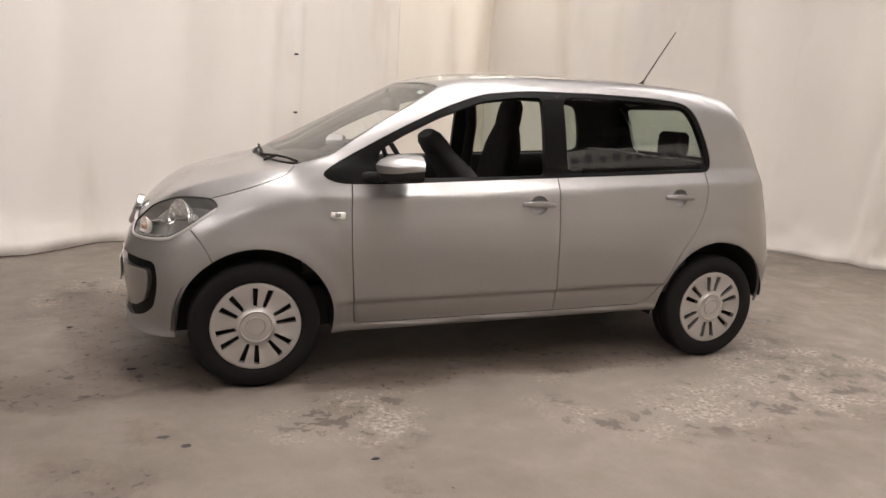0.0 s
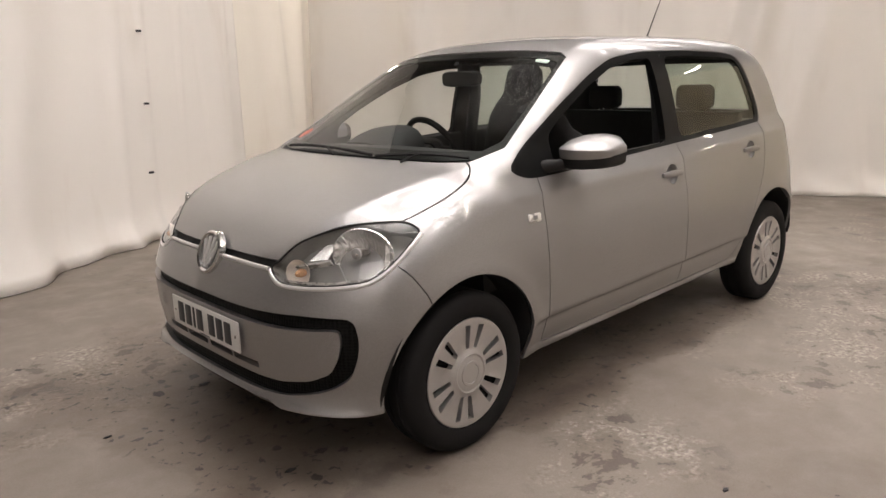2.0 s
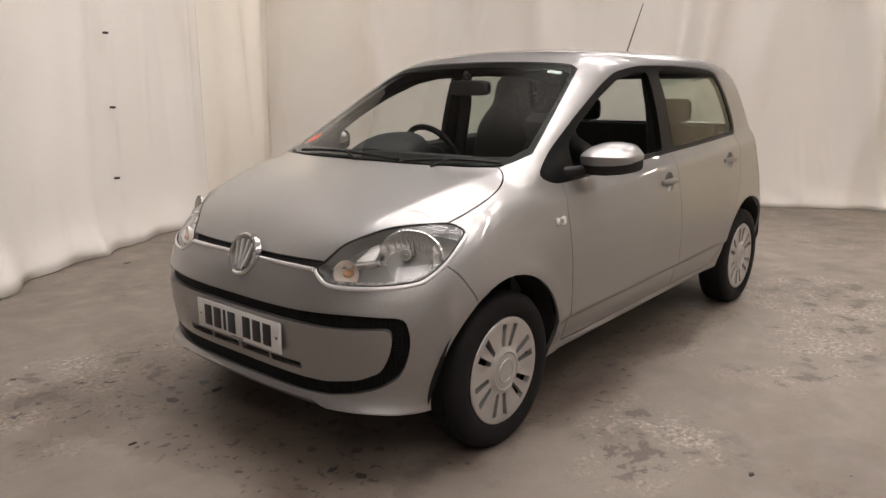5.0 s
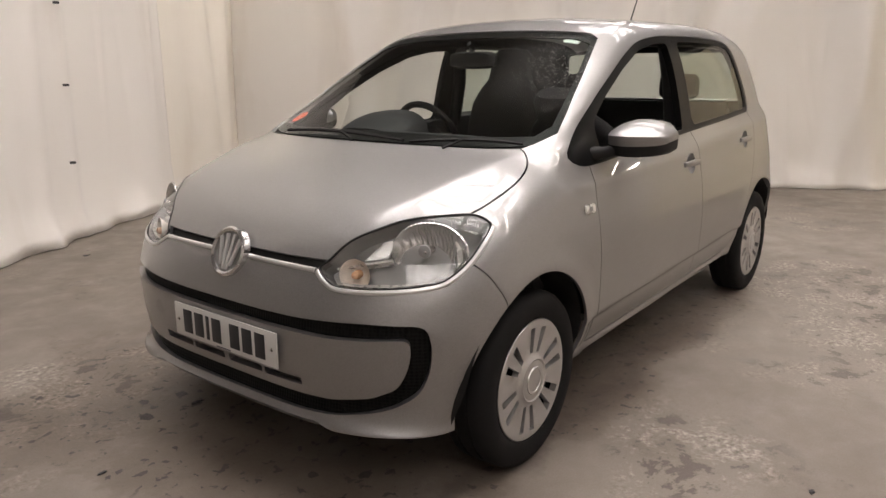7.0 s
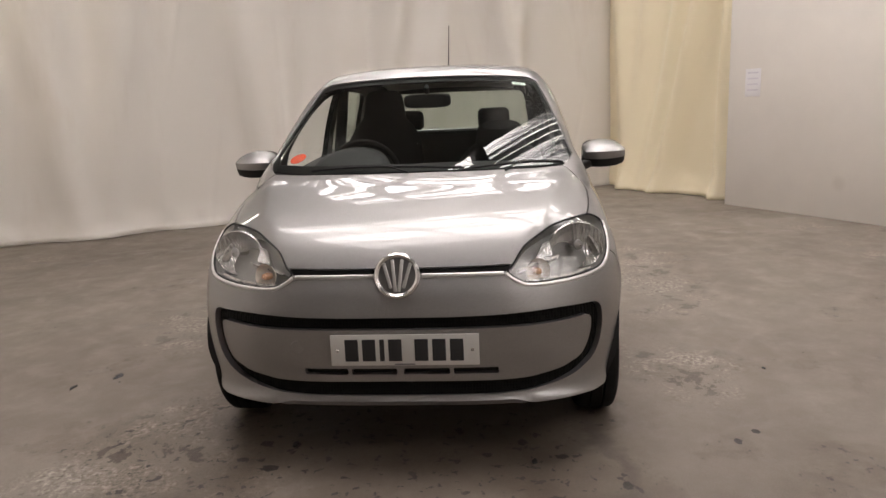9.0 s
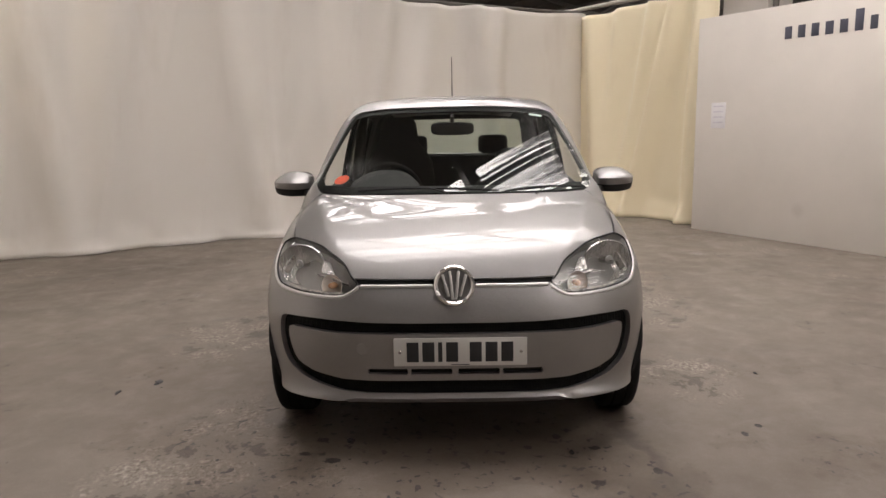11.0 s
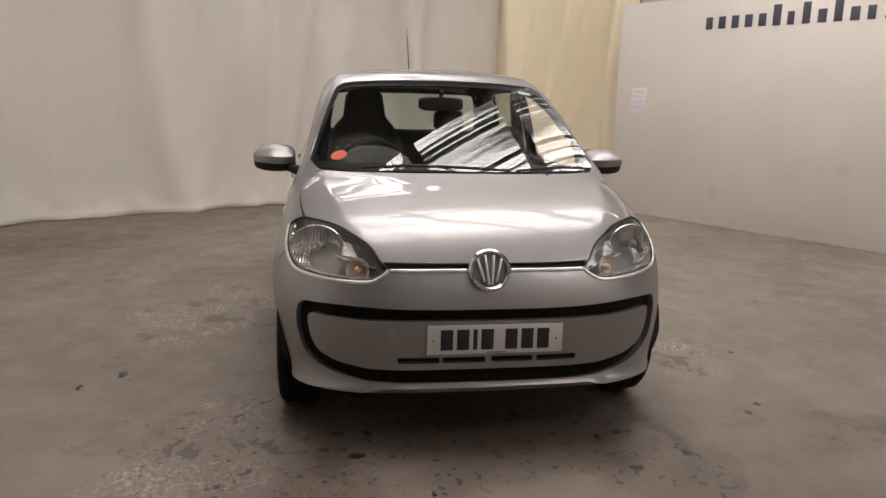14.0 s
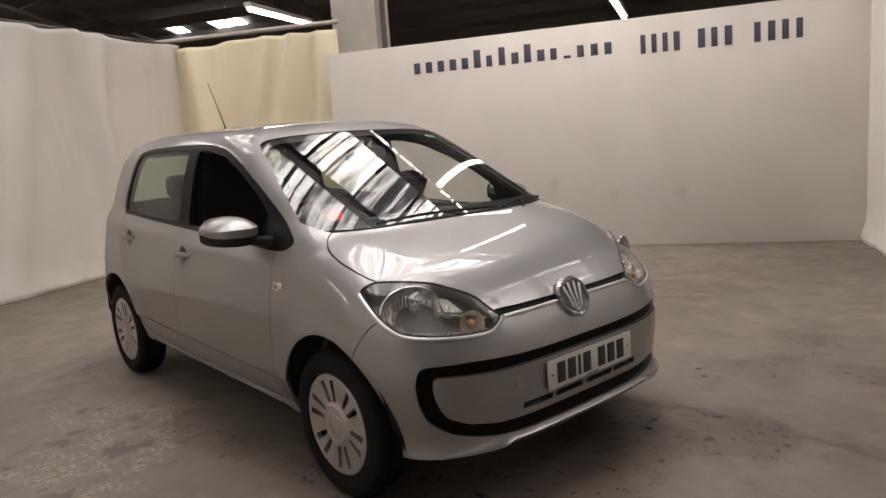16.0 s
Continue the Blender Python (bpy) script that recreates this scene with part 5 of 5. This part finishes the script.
def cover_mesh(parent, c, s):
    """The plastic wheel cover: six pairs of slots cut through a dished disc."""
    turn0 = {(-1, True): -0.17, (-1, False): 0.0, (1, True): -0.22, (1, False): 0.1}[(s, c[0] < 0)]
    loops = []
    for k in range(6):
        a = turn0 + k * math.pi / 3 + math.pi / 2
        for o in (-1, 1):
            pts = [(0.086, o * 0.0185 - 0.0085), (0.170, o * 0.0335 - 0.0135), (0.170, o * 0.0335 + 0.0135), (0.086, o * 0.0185 + 0.0085)]
            q = rounded(pts, 0.005, 4)
            loops.append(np.stack([q[:, 0] * math.cos(a) - q[:, 1] * math.sin(a), q[:, 0] * math.sin(a) + q[:, 1] * math.cos(a)], -1))
    verts, edges = [], []
    for r, n in ((0.199, 72), (0.194, 72), (0.185, 60), (0.175, 48), (0.15, 30), (0.12, 30), (0.08, 36), (0.07, 36), (0.064, 36), (0.05, 24), (0.03, 12), (0.012, 6)):
        k = len(verts)
        verts += [Vector((r * math.cos(t), r * math.sin(t))) for t in np.arange(n) / n * 2 * math.pi + 0.02]
        if r in (0.199, 0.07, 0.064):
            edges += [(k + i, k + (i + 1) % n) for i in range(n)]
    for q in loops:
        k = len(verts)
        verts += [Vector(p) for p in q]
        edges += [(k + i, k + (i + 1) % len(q)) for i in range(len(q))]
    got = delaunay(verts, edges)
    p2 = np.array([tuple(v) for v in got[0]])
    tri = [f for f in got[2] if len(f) == 3]
    mid = np.array([p2[list(f)].mean(0) for f in tri])
    drop = np.hypot(*mid.T) > 0.1995
    for q in loops:
        drop |= inside(q, mid)
    bm = bmesh.new()
    rad = np.hypot(*p2.T)
    dish = pchip([(0.0, 0.083), (0.05, 0.081), (0.0635, 0.078), (0.066, 0.083), (0.072, 0.081), (0.085, 0.070), (0.15, 0.072), (0.18, 0.076), (0.192, 0.076), (0.20, 0.066)], rad)
    vs = [bm.verts.new((c[0] + x, c[1] + s * d, c[2] + z)) for (x, z), d in zip(p2, dish)]
    for f, d in zip(tri, drop):
        if not d:
            bm.faces.new([vs[i] for i in f])
    bmesh.ops.delete(bm, geom=[v for v in bm.verts if not v.link_faces], context="VERTS")
    edge = [e for e in bm.edges if e.is_boundary]
    out = bmesh.ops.extrude_edge_only(bm, edges=edge)
    bmesh.ops.translate(bm, vec=(0, -s * 0.022, 0), verts=[g for g in out["geom"] if isinstance(g, bmesh.types.BMVert)])
    part("wheel_cover", bm, COVER, parent, "silver plastic wheel cover with twelve slots")
    bm = bmesh.new()
    lathe(bm, [(0.046, s * 0.0805), (0.044, s * 0.0845), (0.036, s * 0.0845), (0.035, s * 0.082)], "y", 32, c)
    part("emblem_ring", bm, COVER, parent)


build_car()


# ---- the room: a photo bay hung with sheets inside a warehouse ----
ROOM = 30.0
CU, SU = math.cos(radians(ROOM)), math.sin(radians(ROOM))


def at(u, v, z=0.0):
    """Room axes (u towards the back sheet, v towards the long side sheet) to the world."""
    return Vector((u * CU - v * SU, u * SU + v * CU, z))


def build_floor():
    bm = bmesh.new()
    n = 40
    vs = [[bm.verts.new(at(-22 + 44 * i / n, -22 + 44 * j / n, 0)) for j in range(n + 1)] for i in range(n + 1)]
    for i in range(n):
        for j in range(n):
            bm.faces.new((vs[i][j], vs[i + 1][j], vs[i + 1][j + 1], vs[i][j + 1]))
    tagged(part("floor", bm, CONCRETE), "worn grey-brown concrete floor with scuffs, stains and soft car shade in its colour", kind="structure")


def curtain(name, start, end, top, mat, label, seed, folds, foot=0.07, swag=(), crease=1.0):
    """A hung sheet from start to end (u, v): long soft folds, a slack top edge and a foot that lies out on the floor."""
    rnd = random.Random(seed)
    a, b = np.array(start, float), np.array(end, float)
    length = float(np.linalg.norm(b - a))
    d = (b - a) / length
    nrm = np.array([-d[1], d[0]])
    nx, nz = int(length / 0.025), 48
    s, t = np.meshgrid(np.linspace(0, length, nx + 1), np.linspace(0, 1, nz + 1), indexing="ij")
    z = (top - 0.035 * np.sin(s * 1.9 + seed) ** 2) * t
    off = np.zeros_like(s)
    count = max(2, int(length * 1.1))
    for k in range(count):
        c = length * (k + rnd.uniform(0.1, 0.9)) / count
        w, h = rnd.uniform(0.14, 0.42), rnd.uniform(0.3, 1.1) * folds
        lean, spread = rnd.uniform(-0.45, 0.45), rnd.uniform(0.6, 1.6)
        fade = rnd.uniform(0.2, 1.0)
        off += h * np.exp(-(((s - c - lean * (1 - t)) / (w * (1 + spread * (1 - t)))) ** 2)) * (fade + (1 - fade) * t)
    for k in range(int(length * 2.2 * max(1.0, crease * 0.8))):
        c, w, h = length * rnd.random(), rnd.uniform(0.02, 0.05), rnd.uniform(-0.010, 0.016) * crease
        lean, mid, reach = rnd.uniform(-0.7, 0.7), rnd.random(), rnd.uniform(0.12, 0.45)
        off += h * np.exp(-(((s - c - lean * (1 - t)) / w) ** 2) - ((t - mid) / reach) ** 2)
    for c, w, h, lean in swag:
        off += h * np.exp(-(((s - c - lean * (1 - t)) / w) ** 2))
    low = np.clip(1 - z / 0.38, 0, 1)
    rough = np.array([[noise.noise(Vector((x * 1.1, y * 0.7, seed))) for y in z[0]] for x in s[:, 0]])
    crumple = np.array([[noise.noise(Vector((x * 3.6, y * 5.0, seed + 5))) for y in z[0]] for x in s[:, 0]])
    pool = np.array([noise.noise(Vector((x * 1.3, 3.0, seed))) for x in s[:, 0]])[:, None]
    off += 0.025 * rough + foot * low**2 * (0.9 + 0.25 * pool) + 0.05 * low * crumple
    bm = bmesh.new()
    grid = []
    for i in range(nx + 1):
        q = a + d * s[i, 0]
        grid.append([bm.verts.new(at(q[0] + nrm[0] * o, q[1] + nrm[1] * o, max(0.006, zz))) for o, zz in zip(off[i], z[i])])
    for i in range(nx):
        for j in range(nz):
            bm.faces.new((grid[i][j], grid[i + 1][j], grid[i + 1][j + 1], grid[i][j + 1]))
    ob = part(name, bm, mat)
    sol = ob.modifiers.new("thickness", "SOLIDIFY")
    sol.thickness = 0.004
    return tagged(ob, label, "curtain")


def build_bay():
    curtain("curtain", (2.9, 3.47), (-1.42, 3.40), 4.6, SHEET_WHITE, "off-white tarpaulin curtain hung along the bay, foot lying on the floor", 1, 0.09, crease=0.9, swag=((1.40, 0.06, 0.025, 0.05), (1.62, 0.08, 0.03, 0.2), (2.35, 0.30, 0.12, 0.6), (3.3, 0.34, 0.14, 0.8), (0.6, 0.25, 0.07, -0.3)))
    curtain("curtain", (4.95, 3.52), (2.85, 3.45), 4.6, SHEET_IVORY, "cream tarpaulin curtain hung by the corner", 2, 0.09, crease=0.8, swag=((0.5, 0.2, 0.10, 0.3), (1.4, 0.2, 0.10, -0.3)))
    curtain("curtain", (4.80, -5.02), (4.80, 3.5), 2.86, SHEET_DIM, "off-white tarpaulin curtain across the back of the bay", 3, 0.13, crease=0.8, swag=((3.25, 0.16, 0.15, 0.45), (3.55, 0.10, -0.06, 0.3), (1.95, 0.18, 0.16, -0.5), (1.5, 0.14, 0.10, 0.35), (2.6, 0.2, 0.08, 0.6), (4.3, 0.22, 0.12, 0.4), (5.3, 0.2, 0.12, -0.4), (6.4, 0.22, 0.12, 0.3), (7.3, 0.2, 0.10, -0.3)))
    curtain("curtain", (2.30, -4.98), (4.82, -4.98), 2.82, SHEET_CREAM, "cream tarpaulin curtain hanging in deep folds", 4, 0.06, crease=0.8, swag=((0.55, 0.15, 0.24, 0.75), (0.98, 0.14, 0.14, 0.6), (0.20, 0.12, 0.14, 0.15), (1.55, 0.2, 0.14, 0.3), (2.15, 0.18, 0.14, -0.2)))
    wall = box("partition_wall", (-3.6, -4.75, 0.0), (2.30, -4.65, 2.45), BOARD, bevel=0.003, m=Matrix.Rotation(radians(ROOM), 4, "Z"))
    tagged(wall, "white painted partition wall with dark lettering", kind="structure")


def build_warehouse():
    turn = Matrix.Rotation(radians(ROOM), 4, "Z")
    # west and north walls are unseen: set close and pale to bounce light
    for name, lo, hi in (("wall_north", (-9, 9.0, 0), (16, 9.2, 7)), ("wall_south", (-9, -15.2, 0), (16, -15.0, 7)), ("wall_east", (16, -15.2, 0), (16.2, 9.2, 7)), ("wall_west", (-9.2, -15.2, 0), (-9, 9.2, 7))):
        tagged(box(name, lo, hi, BOUNCEWALL, m=turn, bevel=0.0), "warehouse wall kept pale to bounce light", kind="structure")
    # roof sheeting with fields of rooflight
    z = 6.2
    # the second field is unseen, added to light the car's nose and west wall
    fields = [(-2.1, 1.6, -5.4, 2.6), (-8.8, -5.3, -5.4, 1.3), (3.9, 7.6, -5.4, -0.3), (9.8, 13.4, -5.4, -0.3)]
    us = sorted({-9.2, 16.2, *(f[0] for f in fields), *(f[1] for f in fields)})
    vs = sorted({-15.2, 9.2, *(f[2] for f in fields), *(f[3] for f in fields)})
    bm = bmesh.new()
    for u0, u1 in zip(us, us[1:]):
        for v0, v1 in zip(vs, vs[1:]):
            mu, mv = (u0 + u1) / 2, (v0 + v1) / 2
            if not any(f[0] < mu < f[1] and f[2] < mv < f[3] for f in fields):
                add_box(bm, (u0, v0, z), (u1, v1, z + 0.06), 0, turn)
    tagged(part("ceiling", bm, CLADDING, smooth=False), "dusty grey roof sheeting", kind="structure")
    rnd = random.Random(3)
    for u0, u1, v0, v1 in fields:
        bm = bmesh.new()
        add_box(bm, (u0, v0, z + 0.02), (u1, v1, z + 0.05), 0)
        ob = part("rooflight", bm, ROOFGLOW, smooth=False)
        ob.matrix_world = turn
        tagged(ob, "dirty translucent rooflight sheets letting in daylight", "rooflight", kind="structure")
        u = u0 + 0.25
        while u < u1 - 0.1:
            w = rnd.choice((0.006, 0.012, 0.022))
            p = box("glazing_bar", (u - w, v0, z - 0.06), (u + w, v1, z + 0.01), STEEL, m=turn, bevel=0.0)
            tagged(p, "thin dark bar across the rooflights", "roof beam", "glazing bars")
            u += rnd.choice((0.09, 0.16, 0.28, 0.5))
        for v in np.arange(v0 + 0.6, v1 + 0.1, 1.85):
            p = box("rafter", (u0 - 0.3, v - 0.085, z - 0.36), (u1 + 0.3, v + 0.085, z - 0.08), STEEL, m=turn, bevel=0.0)
            tagged(p, "deep dark steel beam under the roof", "roof beam", "rafters")


build_floor()
build_bay()
build_warehouse()


# ---- the bay's fittings ----
TURN = Matrix.Rotation(radians(ROOM), 4, "Z")


def fitting(name, lo, hi, mat, label, category, group="", bevel=0.003):
    return tagged(box(name, lo, hi, mat, None, bevel, TURN), label, category, group)


def build_lettering():
    text = tagged(new("wall_lettering"), "row of dark grey lettering bars on the partition wall", "lettering")
    rnd = random.Random(5)

    def bars(u, end, n, heights, z0):
        step = (u - end) / n
        for k in range(n):
            w = step * rnd.uniform(0.46, 0.56)
            h = heights[k % len(heights)]
            box("letter_bar", (u - w, -4.654, z0), (u, -4.645, z0 + h), GREYINK, text, 0.0005, TURN)
            u -= step

    bars(1.17, -1.20, 16, (0.125, 0.125, 0.125, 0.125, 0.125, 0.20, 0.125, 0.20, 0.125, 0.20, 0.125, 0.125, 0.03, 0.125, 0.125, 0.125), 2.105)
    for a, b, n in ((-1.43, -1.88, 4), (-2.01, -2.40, 3), (-2.55, -3.07, 4)):
        bars(a, b, n, (0.195,), 2.068)


def batten(u, v0, v1, z):
    lamp = tagged(new("strip_light"), "fluorescent strip light hung under the warehouse roof", "strip light", "strip lights")
    box("casing", (u - 0.05, v0, z + 0.03), (u + 0.05, v1, z + 0.09), COLUMN, lamp, 0.005, TURN)
    bm = bmesh.new()
    tube(bm, [at(u, v0 + 0.04, z), at(u, v1 - 0.04, z)], 0.028, 10)
    part("tube", bm, TUBEGLOW, lamp, "glowing tube")
    for v in (v0 + 0.2, v1 - 0.2):
        bm = bmesh.new()
        tube(bm, [at(u, v, z + 0.08), at(u, v, 6.2)], 0.004, 5)
        part("hanger", bm, STEEL, lamp)


def build_fittings():
    build_lettering()
    batten(-0.98, -8.3, -6.1, 2.95)
    batten(-0.83, -4.5, -2.3, 3.5)
    batten(3.85, -7.2, -5.4, 3.3)
    # unseen tube, added only to brighten the cream corner
    batten(3.70, 2.1, 3.1, 3.3)
    fitting("column", (1.90, -5.75, 0.0), (2.52, -5.30, 6.2), COLUMN, "pale painted steel column behind the partition", "column")
    bm = bmesh.new()
    tube(bm, [at(1.80, -5.32, 0), at(1.80, -5.32, 6.2)], 0.035, 10)
    tagged(part("pipe", bm, STEEL), "dark pipe running up beside the column", "pipe")
    bm = bmesh.new()
    tube(bm, [at(2.3, -5.05, 2.90), at(6.4, -5.05, 2.97)], 0.03, 10)
    tagged(part("curtain_pole", bm, COLUMN), "pale scaffold pole along the curtain top", "pole")
    bm = bmesh.new()
    tube(bm, [at(4.86, -5.2, 2.88), at(4.86, 3.6, 2.90)], 0.02, 8)
    tagged(part("curtain_pole", bm, STEEL), "thin rail along the top of the back curtain", "pole")
    fitting("notice", (1.87, -4.652, 1.20), (2.07, -4.646, 1.49), PAPER, "white paper notice with faint lines on the wall", "notice", bevel=0.0005)
    sheet = bpy.data.objects["notice"]
    for k in range(4):
        box("notice_line", (1.90, -4.647, 1.44 - 0.06 * k), (2.04, -4.6445, 1.455 - 0.06 * k), FAINTINK, sheet, 0.0, TURN)
    # clips and ties in the side sheet
    for x, y, z in ((-0.456, 3.63, 1.712), (-0.456, 3.63, 1.14), (-0.505, 3.565, 0.584), (-0.44, 3.80, 0.02), (-0.95, 3.49, 0.02), (0.33, 4.25, 0.02), (-1.5, 3.08, 0.02)):
        bm = bmesh.new()
        add_box(bm, (x - 0.02, y - 0.012, z - 0.008), (x + 0.02, y + 0.012, z + 0.010), 0.004)
        tagged(part("curtain_clip", bm, INK), "small dark clip fixing the curtain", "clip", "curtain clips")
    curtain("curtain", (-3.595, -3.0), (-3.61, -4.64), 2.5, SHEET_WHITE, "off-white curtain edge beside the partition wall", 9, 0.03)


def debris(u, v, size, seed, mat, label):
    """A scrap lying on the floor."""
    rnd = random.Random(seed)
    bm = bmesh.new()
    ring = [(u + size * math.cos(t) * rnd.uniform(0.5, 1.1), v + 0.45 * size * math.sin(t) * rnd.uniform(0.4, 1.2)) for t in [2 * math.pi * k / 14 for k in range(14)]]
    loft(bm, [[(x, y, 0.001) for x, y in ring], [(u + 0.8 * (x - u), v + 0.8 * (y - v), 0.005) for x, y in ring]])
    return tagged(part("floor_scrap", bm, mat), label, "debris", "scraps on the floor")


def build_scraps():
    for k, (x, y, s) in enumerate(((-0.73, 3.06, 0.03), (-0.89, 1.555, 0.055), (-1.035, 1.705, 0.035), (-1.615, 0.455, 0.03), (-0.857, -1.542, 0.02), (-2.1, 0.25, 0.02), (-1.75, -0.45, 0.025))):
        debris(x, y, s, k, INK if k % 2 else GREYTRIM, "dark scrap lying on the concrete")


def roof_steel():
    """The low roof of the next bay, beyond the partition: sheeting on dark purlins."""
    bm = bmesh.new()
    for k in range(2):
        add_box(bm, (-9, -14.8 + 4.2 * k, 0), (16, -10.6 + 4.2 * k, 0.05), 0)
    low = part("lean_to_roof", bm, CLADDING, smooth=False)
    low.matrix_world = TURN @ Matrix.Translation((0, -6.5, 5.0)) @ Matrix.Rotation(radians(11), 4, "X") @ Matrix.Translation((0, 6.5, 0))
    tagged(low, "dusty grey sheeting of the low roof beyond", kind="structure")
    for u0, u1, v0, v1 in ((8.78, 9.15, -10.75, -10.1), (7.3, 8.0, -10.85, -10.15)):
        bm = bmesh.new()
        add_box(bm, (u0, v0, -0.07), (u1, v1, -0.03), 0)
        ob = part("rooflight", bm, ROOFGLOW, smooth=False)
        ob.matrix_world = low.matrix_world
        tagged(ob, "bright rooflight sheet in the low roof", "rooflight", kind="structure")
    for k in range(9):
        v = -14.4 + 0.95 * k
        z = 5.0 + (v + 6.5) * math.tan(radians(11)) - 0.18
        p = box("purlin", (-8.9, v - 0.05, z - 0.11), (15.5, v + 0.05, z + 0.09), STEEL, None, 0.0, TURN)
        tagged(p, "dark steel purlin under the low roof", "roof beam", "purlins")
    for u in (-6.4, -0.6, 5.2, 9.6):
        bm = bmesh.new()
        for d in (0.0, -0.42):
            tube(bm, [at(u, -14.5, 3.28 + d), at(u, -6.5, 4.66 + d)], 0.055, 6)
        for k in range(6):
            v = -14.0 + 1.3 * k
            zz = 3.28 + (v + 14.5) * 0.1725
            tube(bm, [at(u, v, zz), at(u, v + 0.65, zz - 0.31)], 0.03, 5)
        tagged(part("roof_truss", bm, STEEL), "dark steel lattice truss carrying the low roof", "roof truss", "roof trusses")


build_fittings()
build_scraps()
roof_steel()
